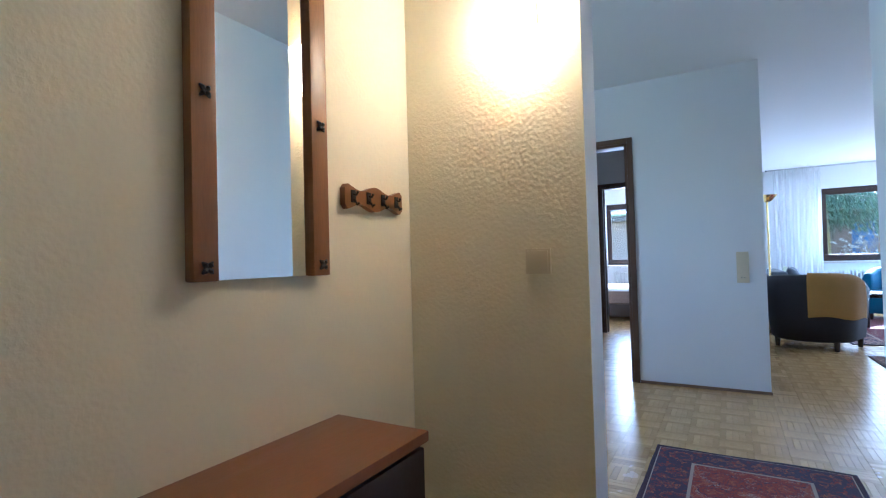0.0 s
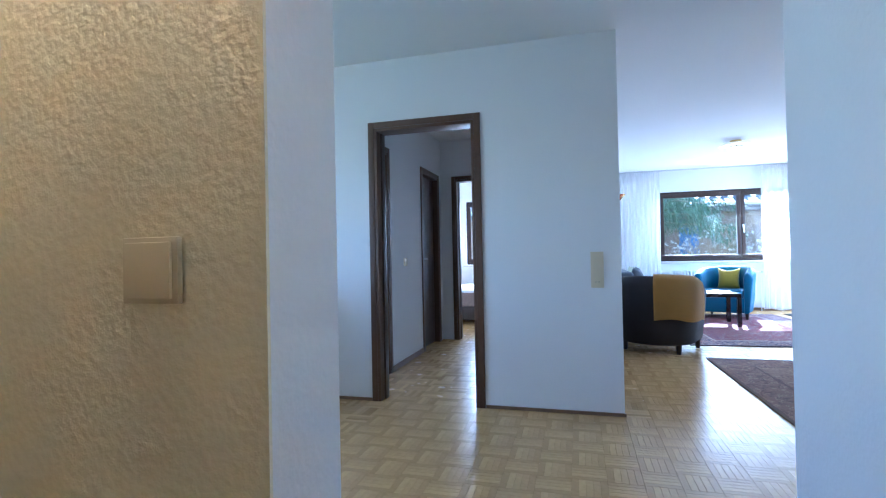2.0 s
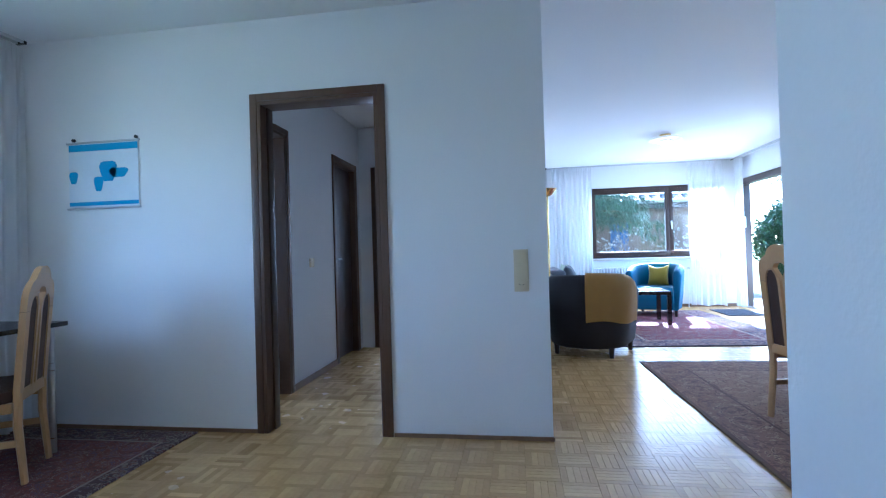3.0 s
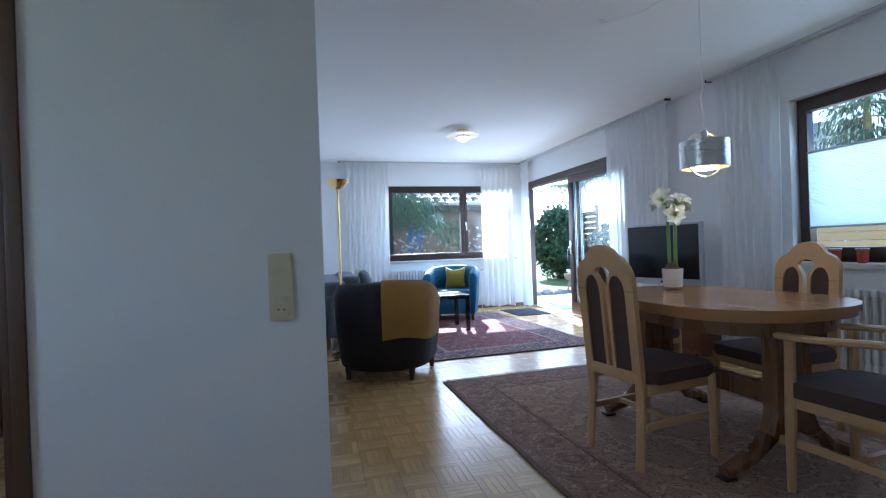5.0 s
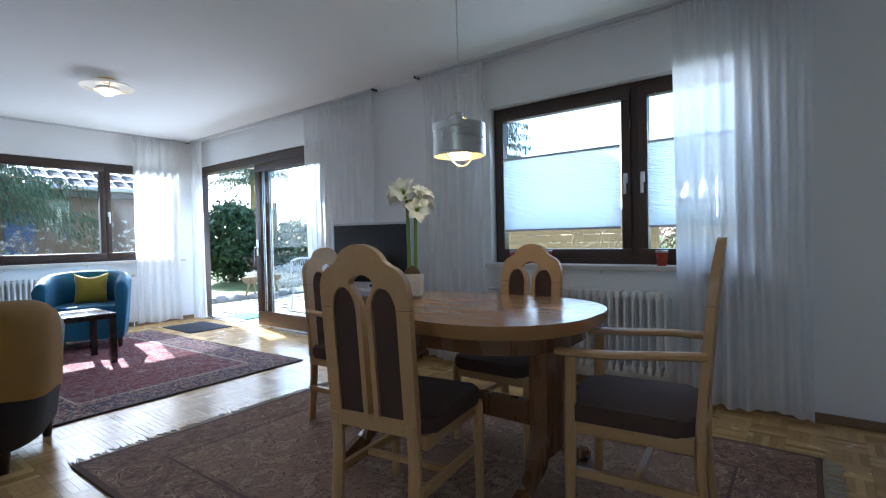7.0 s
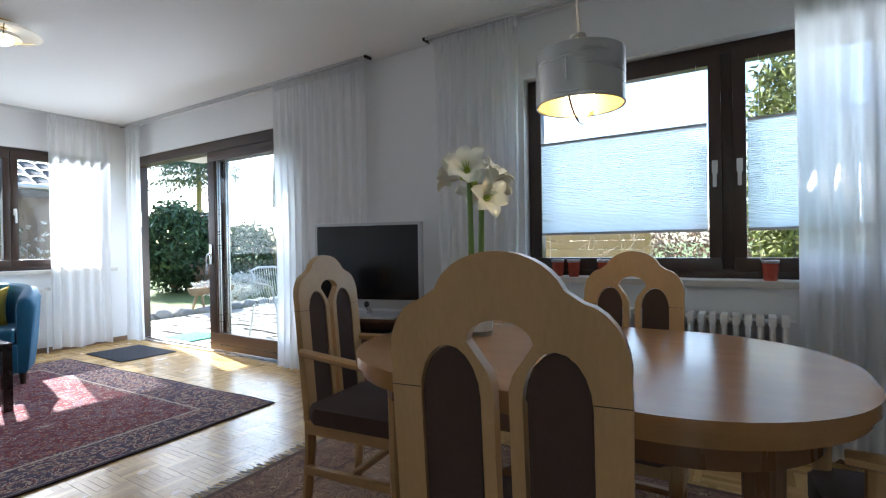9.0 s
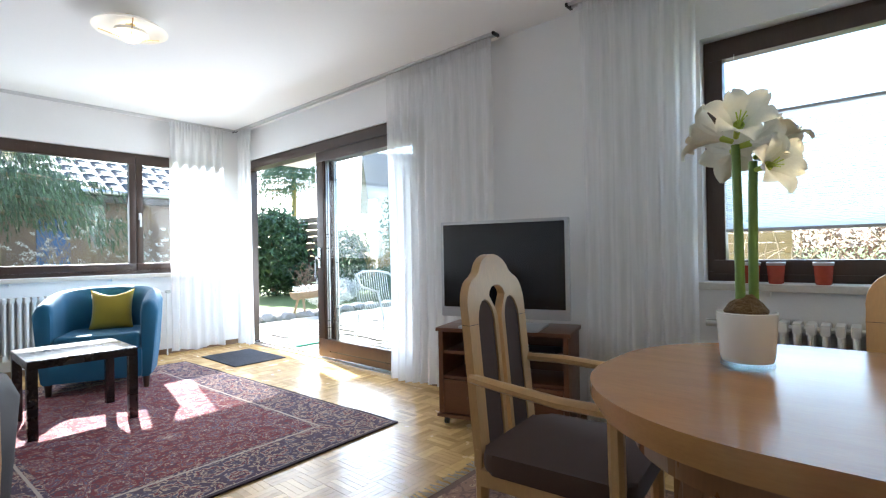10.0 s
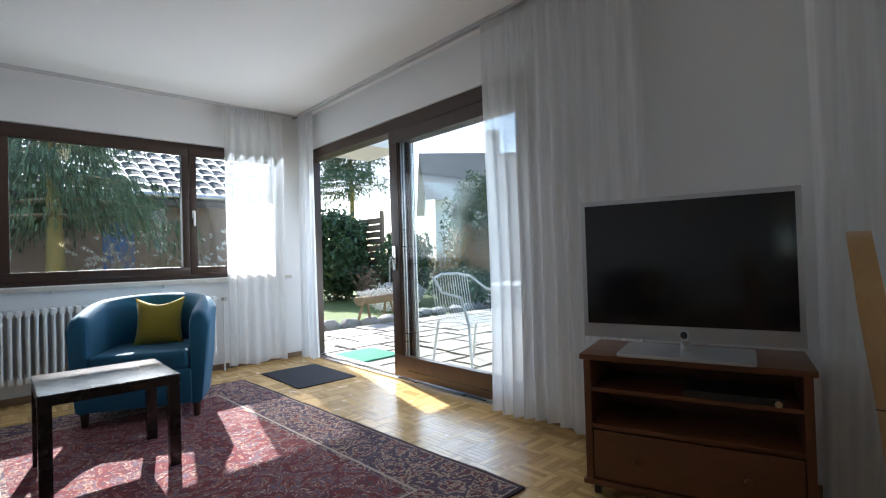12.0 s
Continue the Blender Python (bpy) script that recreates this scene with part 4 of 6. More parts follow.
# ---- amaryllis in a pot ----
t = thing("potted_amaryllis", "white flowering amaryllis in a white ceramic pot", "plant", pose(2.10, 0.75, TT) @ Matrix.Diagonal((0.92, 0.92, 0.94, 1)))
bm = bmesh.new()
lathe(bm, [(0.0, 0.018), (0.056, 0.018), (0.060, 0.03), (0.067, 0.135), (0.064, 0.137), (0.060, 0.120), (0.0, 0.118)], 32)
part("pot", bm, M_POT, t)
bm = bmesh.new()
lathe(bm, [(0.0, 0.0), (0.055, 0.0), (0.060, 0.008), (0.058, 0.0175), (0.0, 0.0178)], 32)
part("glass_foot", bm, glass("clear_glass_foot", (0.85, 0.9, 0.9)), t, "clear glass foot of the pot")
bm = bmesh.new()
lathe(bm, [(0.0, 0.120), (0.045, 0.128), (0.050, 0.138), (0.036, 0.160), (0.016, 0.176), (0.0, 0.178)], 14)
for v in bm.verts:
    v.co += Vector((noise.noise(v.co * 60), noise.noise(v.co * 60 + Vector((5, 0, 0))), noise.noise(v.co * 60 + Vector((0, 7, 0))))) * 0.007
part("bulb", bm, M_BULB, t, "brown bulb with moss")
HEADS = []
for k, (dx, dy, h) in enumerate(((-0.012, 0.010, 0.545), (0.016, -0.014, 0.505))):
    bm = bmesh.new()
    top = (dx * 1.3, dy * 1.3, h)
    tube(bm, [(dx, dy, 0.155), (dx * 1.1, dy * 1.05, 0.30), (dx * 1.2, dy * 1.2, 0.44), top], [0.0115, 0.011, 0.0105, 0.010], 12)
    part("stalk", bm, M_STALK, t)
    HEADS.append(top)


def amaryllis_flower(base, az, tilt, size):
    """Six broad petals round a throat; opens outwards along az, tilt above level."""
    fm = Matrix.Translation(base) @ Matrix.Rotation(radians(az), 4, "Z") @ Matrix.Rotation(radians(90 - tilt), 4, "Y")
    fl = None
    for k in range(6):
        bm = bmesh.new()
        n, w = 8, 6
        g = []
        rr = random.Random(int(az * 7) + k)
        for i in range(n + 1):
            s = i / n
            out = size * (0.10 + 0.95 * s ** 1.2) * (0.9 if k % 2 else 1.0)
            up = size * (0.85 * math.sin(s * 1.75)) - size * 0.15 * s ** 4
            half = size * 0.36 * math.sin(math.pi * min(0.98, s * 0.92 + 0.06)) ** 0.8
            row = []
            for j in range(w + 1):
                q = -1 + 2 * j / w
                cup = -0.10 * size * q * q + rr.uniform(-0.02, 0.02) * size * s
                row.append(bm.verts.new((out - cup * 0.3, half * q, up - cup)))
            g.append(row)
        for i in range(n):
            for j in range(w):
                bm.faces.new((g[i][j], g[i][j + 1], g[i + 1][j + 1], g[i + 1][j]))
        bmesh.ops.transform(bm, matrix=fm @ Matrix.Rotation(radians(60 * k + 12), 4, "Z"), verts=bm.verts[:])
        o = part("petal", bm, M_PETAL, t, smooth=80)
        fl = fl or o
    bm = bmesh.new()
    lathe(bm, [(0.006, -size * 0.35), (size * 0.10, 0.0), (size * 0.16, size * 0.25), (size * 0.13, size * 0.30), (0.0, size * 0.12)], 12)
    bmesh.ops.transform(bm, matrix=fm, verts=bm.verts[:])
    throat = part("throat", bm, M_PETALMID, t, "green-yellow flower throat", smooth=80)
    for k in range(6):
        a = k * 1.047
        bm = bmesh.new()
        tube(bm, [(0, 0, size * 0.1), (size * 0.08 * math.cos(a), size * 0.08 * math.sin(a), size * 0.5), (size * 0.16 * math.cos(a), size * 0.16 * math.sin(a), size * 0.72)], 0.0016, 5)
        bmesh.ops.transform(bm, matrix=fm, verts=bm.verts[:])
        part("stamen", bm, M_PETALMID, throat)


SZ = 0.078
for k, (az, tl, dz) in enumerate(((200, 28, 0.03), (285, 12, 0.0), (95, 25, 0.02), (20, 10, -0.01))):
    hx, hy, hz = HEADS[0]
    amaryllis_flower((hx + 0.03 * math.cos(radians(az)), hy + 0.03 * math.sin(radians(az)), hz + dz), az, tl, SZ)
for k, (az, tl, dz) in enumerate(((230, 5, -0.02), (330, 22, 0.02), (270, 55, 0.04))):
    hx, hy, hz = HEADS[1]
    amaryllis_flower((hx + 0.03 * math.cos(radians(az)), hy + 0.03 * math.sin(radians(az)), hz + dz), az, tl, SZ * 0.92)

# ---- pendant over the table ----
PX, PY = 2.0, 0.36
t = thing("pendant_lamp", "steel drum pendant lamp lit with a warm bulb", "lamp", pose(PX, PY, 0))
bm = bmesh.new()
lathe(bm, [(0.118, 1.435), (0.120, 1.437), (0.120, 1.578), (0.118, 1.580), (0.116, 1.578), (0.116, 1.437), (0.118, 1.435)], 48)
sh = part("shade", bm, M_STEEL, t, "brushed steel drum shade")
bm = bmesh.new()
lathe(bm, [(0.1155, 1.438), (0.1155, 1.577), (0.114, 1.577), (0.114, 1.438), (0.1155, 1.438)], 48)
part("lining", bm, M_INNERBRASS, sh, "pale gold inside of the shade")
bm = bmesh.new()
ring = [(0.122 * math.cos(a), 0.0, 1.51 + 0.118 * math.sin(a)) for a in (2 * math.pi * k / 40 for k in range(41))]
tube(bm, ring, 0.0035, 6, caps=False)
part("hoop", bm, M_CHROME, t, "thin chrome hoop")
bm = bmesh.new()
lathe(bm, [(0.0, 1.635), (0.018, 1.635), (0.020, 1.60), (0.030, 1.590), (0.030, 1.55), (0.0, 1.55)], 20)
part("socket", bm, M_STEEL, t)
for a in (0.5, 2.6, 4.7):
    bm = bmesh.new()
    tube(bm, [(0.02 * math.cos(a), 0.02 * math.sin(a), 1.60), (0.116 * math.cos(a), 0.116 * math.sin(a), 1.575)], 0.003, 6)
    part("spoke", bm, M_CHROME, t)
bm = bmesh.new()
lathe(bm, [(0.0, 1.424), (0.034, 1.427), (0.040, 1.44), (0.040, 1.56), (0.0, 1.56)], 20)
part("bulb", bm, M_BULBGLOW, t, "lit warm bulb")
bm = bmesh.new()
tube(bm, [(0, 0, 1.635), (0.012, 0.01, 1.72), (-0.025, -0.01, 1.80), (0.004, 0.0, 1.86), (0, 0, 2.0), (0, 0, 2.485)], 0.0028, 6)
part("cable", bm, M_WHITE, t)
bm = bmesh.new()
lathe(bm, [(0.0, 2.452), (0.034, 2.455), (0.042, 2.475), (0.044, 2.498), (0.0, 2.4985)], 20)
part("canopy", bm, M_CHROME, t)
CAN = Vector((1.82 - PX, 0.98 - PY, 2.47))
bm = bmesh.new()
pts = []
for k in range(13):
    f = k / 12
    pts.append((CAN.x * (1 - f), CAN.y * (1 - f), 2.475 - 0.05 * math.sin(math.pi * f)))
tube(bm, pts, 0.0028, 6)
part("swag_cable", bm, M_WHITE, t)
bm = bmesh.new()
lathe(bm, [(0.0, 2.462), (0.016, 2.464), (0.019, 2.480), (0.020, 2.499), (0.0, 2.4992)], 16, CAN.x, CAN.y)
part("hook", bm, M_WHITE, t)
lamp = new("pendant_light", bpy.data.lights.new("pendant_light", "POINT"))
lamp.location = (PX, PY, 1.405)
lamp.data.energy, lamp.data.color, lamp.data.shadow_soft_size = 0.24, (1.0, 0.78, 0.48), 0.03

# ---- ceiling lamp in the living room ----
t = thing("ceiling_lamp", "round opal and brass ceiling lamp, lit", "lamp", pose(1.78, 3.92, 0))
bm = bmesh.new()
lathe(bm, [(0.0, 2.499), (0.07, 2.499), (0.07, 2.475), (0.03, 2.468), (0.0, 2.468)], 24)
part("mount", bm, M_BRASS, t)
bm = bmesh.new()
lathe(bm, [(0.03, 2.468), (0.10, 2.468), (0.17, 2.455), (0.20, 2.432), (0.203, 2.428), (0.198, 2.428), (0.16, 2.449), (0.10, 2.461), (0.03, 2.462)], 40)
part("upper_shade", bm, M_OPALGLOW, t, "wide opal glass shade")
bm = bmesh.new()
lathe(bm, [(0.04, 2.44), (0.085, 2.425), (0.10, 2.40), (0.098, 2.40), (0.08, 2.420), (0.04, 2.434)], 32)
part("middle_shade", bm, M_WHITE, t)
bm = bmesh.new()
lathe(bm, [(0.0, 2.355), (0.03, 2.358), (0.055, 2.375), (0.060, 2.395), (0.04, 2.425), (0.0, 2.43)], 24)
part("lower_glass", bm, M_WARMGLOW, t, "lit lower glass")
for a in (0.3, 2.4, 4.5):
    bm = bmesh.new()
    tube(bm, [(0.19 * math.cos(a), 0.19 * math.sin(a), 2.436), (0.10 * math.cos(a), 0.10 * math.sin(a), 2.402), (0.055 * math.cos(a), 0.055 * math.sin(a), 2.38)], 0.003, 6)
    part("arm", bm, M_BRASS, t)
lamp = new("ceiling_light", bpy.data.lights.new("ceiling_light", "POINT"))
lamp.location = (1.78, 3.92, 2.33)
lamp.data.energy, lamp.data.color, lamp.data.shadow_soft_size = 0.10, (1.0, 0.82, 0.55), 0.05


# ---- barrel armchairs ----
def barrel(s):
    """A point of the U-shaped shell's middle line, s from 0 to 1, with its outward way and its height."""
    hw, f, d = 0.335, 0.30, 0.33
    a, b = 0.24, 0.76
    if s < a:
        k = s / a
        p, nrm = Vector((-hw, -f + (f + 0.0) * k, 0)), Vector((-1, 0, 0))
    elif s > b:
        k = (s - b) / (1 - b)
        p, nrm = Vector((hw, -f * k, 0)), Vector((1, 0, 0))
    else:
        g = math.pi * (s - a) / (b - a)
        p = Vector((-hw * math.cos(g), d * math.sin(g), 0))
        nrm = Vector((-d * math.cos(g), hw * math.sin(g), 0)).normalized()
    e = math.sin(math.pi * s)
    return p, nrm, 0.635 + 0.095 * e ** 0.9


def barrel_armchair(name, label, material, m):
    t = thing(name, label, "armchair", m)
    bm = bmesh.new()
    n = 44
    rings = []
    for i in range(n + 1):
        p, nrm, h = barrel(i / n)
        th = 0.055
        bulge = 0.015
        prof = [(th - 0.055, 0.085), (th - 0.035, 0.10), (th - 0.008, 0.30), (th + bulge, h - 0.08), (th * 0.75, h - 0.018), (0.0, h), (-th * 0.75, h - 0.018), (-th, h - 0.07), (-th, 0.30), (-th, 0.085)]
        if i in (0, n):
            prof = [(u * 0.82, v - (0.012 if v > 0.4 else 0)) for u, v in prof]
        rings.append([bm.verts.new(p + nrm * u + Vector((0, 0, v))) for u, v in prof])
    k = len(rings[0])
    for a, b in zip(rings, rings[1:]):
        for j in range(k):
            bm.faces.new((a[j], a[(j + 1) % k], b[(j + 1) % k], b[j]))
    for rg, sg in ((rings[0], -1), (rings[-1], -1)):
        bm.faces.new(rg)
    part("shell", bm, material, t, smooth=60)
    part("base", B((-0.295, 0.295, -0.325, 0.20, 0.088, 0.30), bev=0.03), material, t)
    bm = bmesh.new()
    box(bm, -0.28, 0.28, -0.315, 0.27, 0.29, 0.41, bev=0.05, seg=4)
    part("seat_cushion", bm, material, t, smooth=60)
    for x, y in ((-0.315, -0.26), (0.315, -0.26), (-0.25, 0.20), (0.25, 0.20)):
        bm = bmesh.new()
        tube(bm, [(x, y, 0.0), (x, y, 0.10)], [0.019, 0.028], 12)
        part("leg", bm, M_LEGWOOD, t, "tapered dark wooden leg")
    return t


def cushion(name, label, w, h, d, material, m):
    t = thing(name, label, "cushion", m)
    bm = bmesh.new()
    n = 14
    for side in (1, -1):
        g = []
        for i in range(n + 1):
            row = []
            for j in range(n + 1):
                u, v = -1 + 2 * i / n, -1 + 2 * j / n
                pinch = 1 - 0.07 * (abs(u) * (1 - abs(v)) + abs(v) * (1 - abs(u)))
                b = (max(0, (1 - u ** 4)) * max(0, (1 - v ** 4))) ** 0.6
                row.append(bm.verts.new((u * w / 2 * (1 - 0.13 * (1 - v * v)), side * d / 2 * b + 0.004 * noise.noise(Vector((u * 3, v * 3, 1))), v * h / 2 * (1 - 0.08 * (1 - u * u)) - 0.13 * h * (1 - abs(u) ** 1.5) * max(0.0, v) ** 3)))
            g.append(row)
        for i in range(n):
            for j in range(n):
                bm.faces.new((g[i][j], g[i + 1][j], g[i + 1][j + 1], g[i][j + 1]))
    bmesh.ops.remove_doubles(bm, verts=bm.verts[:], dist=0.0005)
    part("cover", bm, material, t, smooth=70)
    return t


ARM1 = pose(1.96, 5.24, 0.010, 0, 0, -25) @ Matrix.Diagonal((1.0, 1.0, 1.07, 1))
barrel_armchair("barrel_armchair", "petrol blue velour barrel armchair in the sun", M_BLUE, ARM1)
cushion("cushion", "olive yellow square cushion on the blue armchair", 0.32, 0.33, 0.12, M_OLIVE, ARM1 @ pose(0.02, 0.12, 0.555, -16, 0, 0))
ARM2 = pose(0.54, 2.40, 0.0, 0, 0, 156) @ Matrix.Diagonal((1.08, 1.05, 1.10, 1))
barrel_armchair("barrel_armchair", "dark aubergine velour barrel armchair under a mustard throw", M_NAVY, ARM2)


# mustard throw over the rim of the dark armchair
def rim_throw(m, s0, s1, drop_out, drop_in):
    t = thing("throw_blanket", "mustard yellow woollen throw over the dark armchair", "blanket", m)
    bm = bmesh.new()
    g = []
    n = 20
    for i in range(n + 1):
        s = s0 + (s1 - s0) * i / n
        p, nrm, h = barrel(s)
        o = 0.018
        prof = [(0.055 + o + 0.012, h - drop_out), (0.072 + o, h - drop_out * 0.6), (0.068 + o, h - 0.11), (0.058 + o, h - 0.04), (0.036, h + 0.004), (0.0, h + o), (-0.042, h + 0.002), (-0.058 - o, h - 0.05), (-0.055 - o, h - drop_in)]
        row = []
        for q, (u, v) in enumerate(prof):
            w = 0.004 * math.sin(i * 0.9 + q * 0.7)
            row.append(bm.verts.new(p + nrm * (u + w) + Vector((0, 0, v + (0.012 * math.sin(i * 0.5) if q in (0, 8) else 0)))))
        g.append(row)
    for a, b in zip(g, g[1:]):
        for j in range(len(a) - 1):
            bm.faces.new((a[j], a[j + 1], b[j + 1], b[j]))
    r = bmesh.ops.solidify(bm, geom=bm.faces[:], thickness=0.007)
    part("cloth", bm, M_MUSTARD, t, smooth=60)
    return t


rim_throw(ARM2, 0.19, 0.465, 0.40, 0.22)

# ---- sofa ----
t = thing("sofa", "blue-grey upholstered sofa on chrome feet", "sofa", pose(0.04, 3.52, 0))
L, D = 1.95, 0.95
bm = bmesh.new()
box(bm, 0.02, D - 0.04, 0.0, L, 0.14, 0.30, bev=0.035, seg=3)
part("base", bm, M_GREYSOFA, t, smooth=50)
bm = bmesh.new()
box(bm, 0.0, 0.24, 0.02, L - 0.02, 0.28, 0.74, bev=0.07, seg=4)
part("backrest", bm, M_GREYSOFA, t, smooth=50)
for y in (0.0, L - 0.20):
    bm = bmesh.new()
    box(bm, 0.02, D, y, y + 0.20, 0.20, 0.60, bev=0.075, seg=4)
    part("armrest", bm, M_GREYSOFA, t, smooth=50)
for k in range(2):
    y0 = 0.20 + k * (L - 0.40) / 2
    bm = bmesh.new()
    box(bm, 0.20, D + 0.02, y0 + 0.004, y0 + (L - 0.40) / 2 - 0.004, 0.30, 0.46, bev=0.06, seg=4)
    part("seat_cushion", bm, M_GREYSOFA, t, smooth=50)
    bm = bmesh.new()
    box(bm, 0.20, 0.42, y0 + 0.01, y0 + (L - 0.40) / 2 - 0.01, 0.44, 0.78, bev=0.08, seg=4)
    part("back_cushion", bm, M_GREYSOFA, t, smooth=50)
for x, y in ((D - 0.08, 0.05), (D - 0.08, L - 0.05), (0.08, 0.05), (0.08, L - 0.05)):
    bm = bmesh.new()
    lathe(bm, [(0.0, 0.0), (0.032, 0.0), (0.032, 0.010), (0.014, 0.018), (0.014, 0.15), (0.0, 0.15)], 16, x, y)
    part("foot", bm, M_CHROME, t, "chrome foot with a round plate")
t2 = thing("throw_blanket", "mustard yellow throw over the sofa arm", "blanket", pose(0.04, 3.52, 0))
bm = bmesh.new()
prof = [(-0.020, 0.24), (-0.022, 0.40), (-0.015, 0.52), (0.03, 0.572), (0.10, 0.580), (0.17, 0.574), (0.212, 0.53), (0.235, 0.482), (0.42, 0.476)]
g = []
for i in range(13):
    x = 0.42 + 0.50 * i / 12
    g.append([bm.verts.new((x + 0.006 * math.sin(j * 1.3), y + 0.004 * math.sin(i * 1.1 + j), z + (0.01 * math.sin(i * 0.8) if j == 0 else 0.002))) for j, (y, z) in enumerate(prof)])
for a, b in zip(g, g[1:]):
    for j in range(len(a) - 1):
        bm.faces.new((a[j], a[j + 1], b[j + 1], b[j]))
bmesh.ops.solidify(bm, geom=bm.faces[:], thickness=0.007)
part("cloth", bm, M_MUSTARD, t2, smooth=60)
cushion("cushion", "grey cushion leaning on the sofa back", 0.42, 0.40, 0.14, M_GREYSOFA, pose(0.55, 3.98, 0.66, -18, 0, 80))
cushion("cushion", "pale green cushion leaning on the sofa back", 0.42, 0.40, 0.14, M_PALEPILLOW, pose(0.56, 4.45, 0.66, -20, 0, 95))

# ---- coffee table ----
t = thing("coffee_table", "square black-brown low coffee table", "table", pose(1.57, 4.36, 0.010))
part("top", B((-0.275, 0.275, -0.275, 0.275, 0.40, 0.45), bev=0.004), M_BLACKWOOD, t)
for x in (-1, 1):
    for y in (-1, 1):
        part("leg", B((x * 0.25 - 0.025, x * 0.25 + 0.025, y * 0.25 - 0.025, y * 0.25 + 0.025, 0, 0.40), bev=0.003), M_BLACKWOOD, t)

# ---- floor lamp ----
t = thing("floor_lamp", "polished brass uplighter floor lamp behind the armchair", "lamp", pose(0.22, 3.30, 0))
bm = bmesh.new()
lathe(bm, [(0.0, 0.0), (0.13, 0.0), (0.135, 0.012), (0.10, 0.026), (0.02, 0.040), (0.0, 0.042)], 32)
part("base", bm, M_BRASS, t)
bm = bmesh.new()
tube(bm, [(0, 0, 0.04), (0, 0, 1.72)], 0.011, 12)
part("pole", bm, M_BRASS, t)
bm = bmesh.new()
lathe(bm, [(0.0, 1.70), (0.03, 1.70), (0.06, 1.72), (0.115, 1.785), (0.118, 1.790), (0.112, 1.786), (0.055, 1.727), (0.0, 1.715)], 32)
part("bowl", bm, M_BRASS, t)
bm = bmesh.new()
tube(bm, [(0.12, 0.02, 0.01), (0.2, -0.06, 0.008), (0.14, -0.16, 0.008), (0.02, -0.20, 0.008), (-0.1, -0.14, 0.008), (-0.06, -0.25, 0.008), (-0.22, -0.3, 0.008)], 0.005, 6)
part("cable", bm, M_BLACKPL, t, "black cable with a foot switch")

# ---- television and its cabinet ----
t = thing("television_cabinet", "red-brown wooden television cabinet with open shelf and drawer", "cabinet", pose(3.09, 2.135, 0, 0, 0, 17) @ Matrix.Diagonal((0.76, 0.94, 0.955, 1)))
W2 = 0.41
part("top", B((-0.015, 0.475, -W2 - 0.015, W2 + 0.015, 0.585, 0.61), bev=0.008), M_CHERRY, t)
part("side_panel", B((0.0, 0.47, -W2, -W2 + 0.03, 0.07, 0.585), bev=0.003), M_CHERRY, t)
part("side_panel", B((0.0, 0.47, W2 - 0.03, W2, 0.07, 0.585), bev=0.003), M_CHERRY, t)
part("back_panel", B((0.455, 0.468, -W2 + 0.03, W2 - 0.03, 0.07, 0.585)), M_CHERRY, t)
part("bottom", B((-0.012, 0.47, -W2 - 0.012, W2 + 0.012, 0.05, 0.072), bev=0.006), M_CHERRY, t)
part("shelf", B((0.02, 0.455, -W2 + 0.03, W2 - 0.03, 0.445, 0.463), bev=0.002), M_CHERRY, t)
part("shelf", B((0.01, 0.455, -W2 + 0.03, W2 - 0.03, 0.29, 0.308), bev=0.002), M_CHERRY, t)
dr = part("drawer_front", B((0.004, 0.024, -W2 + 0.034, W2 - 0.034, 0.078, 0.284), bev=0.004), M_CHERRY, t)
for y in (0.2, -0.2):
    bm = bmesh.new()
    tube(bm, [(0.006, y, 0.18), (-0.010, y, 0.18), (-0.014, y, 0.18), (-0.022, y, 0.18)], [0.008, 0.008, 0.016, 0.012], 14)
    part("knob", bm, M_CHERRY, dr, "round wooden knob")
for x in (0.04, 0.43):
    for y in (-W2 + 0.04, W2 - 0.04):
        bm = bmesh.new()
        tube(bm, [(x, y - 0.012, 0.024), (x, y + 0.012, 0.024)], 0.024, 14)
        part("castor", bm, M_BLACKPL, t)
t = thing("television", "flat television with silver frame on a cabinet, off", "television", pose(3.19, 2.175, 0.5835, 0, 0, 16) @ Matrix.Diagonal((1.0, 0.88, 1.0, 1)))
part("panel", B((-0.02, 0.035, -0.445, 0.445, 0.055, 0.635), bev=0.008), M_SILVER, t)
part("screen", B((-0.024, -0.0205, -0.422, 0.422, 0.115, 0.615), bev=0.001), M_SCREEN, t, "dark glossy screen")
part("back_cover", B((0.035, 0.075, -0.3, 0.3, 0.12, 0.5), bev=0.02), M_BLACKPL, t)
bm = bmesh.new()
tube(bm, [(-0.021, 0, 0.083), (-0.030, 0, 0.083)], 0.022, 24)
part("button", bm, M_CHROME, t, "round chrome button")
bm = bmesh.new()
tube(bm, [(-0.030, 0, 0.083), (-0.032, 0, 0.083)], 0.014, 20)
part("button_centre", bm, M_BLACKPL, t)
bm = bmesh.new()
tube(bm, [(0.01, 0, 0.014), (0.01, 0, 0.07)], 0.022, 16)
part("neck", bm, M_CHROME, t)
bm = bmesh.new()
prism(bm, rounded(-0.135, 0.15, -0.27, 0.27, 0.02, 4), 0.0, 0.014, bev=0.004)
part("stand", bm, M_SILVER, t, "flat silver stand plate")
t = thing("set_top_box", "flat silver receiver on the cabinet shelf", "receiver", pose(3.24, 2.03, 0.4425, 0, 0, 17))
part("case", B((-0.10, 0.10, -0.16, 0.16, 0.0, 0.028), bev=0.004), M_BLACKPL, t)
bm = bmesh.new()
tube(bm, [(-0.105, -0.14, 0.014), (-0.12, -0.14, 0.014)], 0.012, 14)
part("dial", bm, M_CHROME, t)

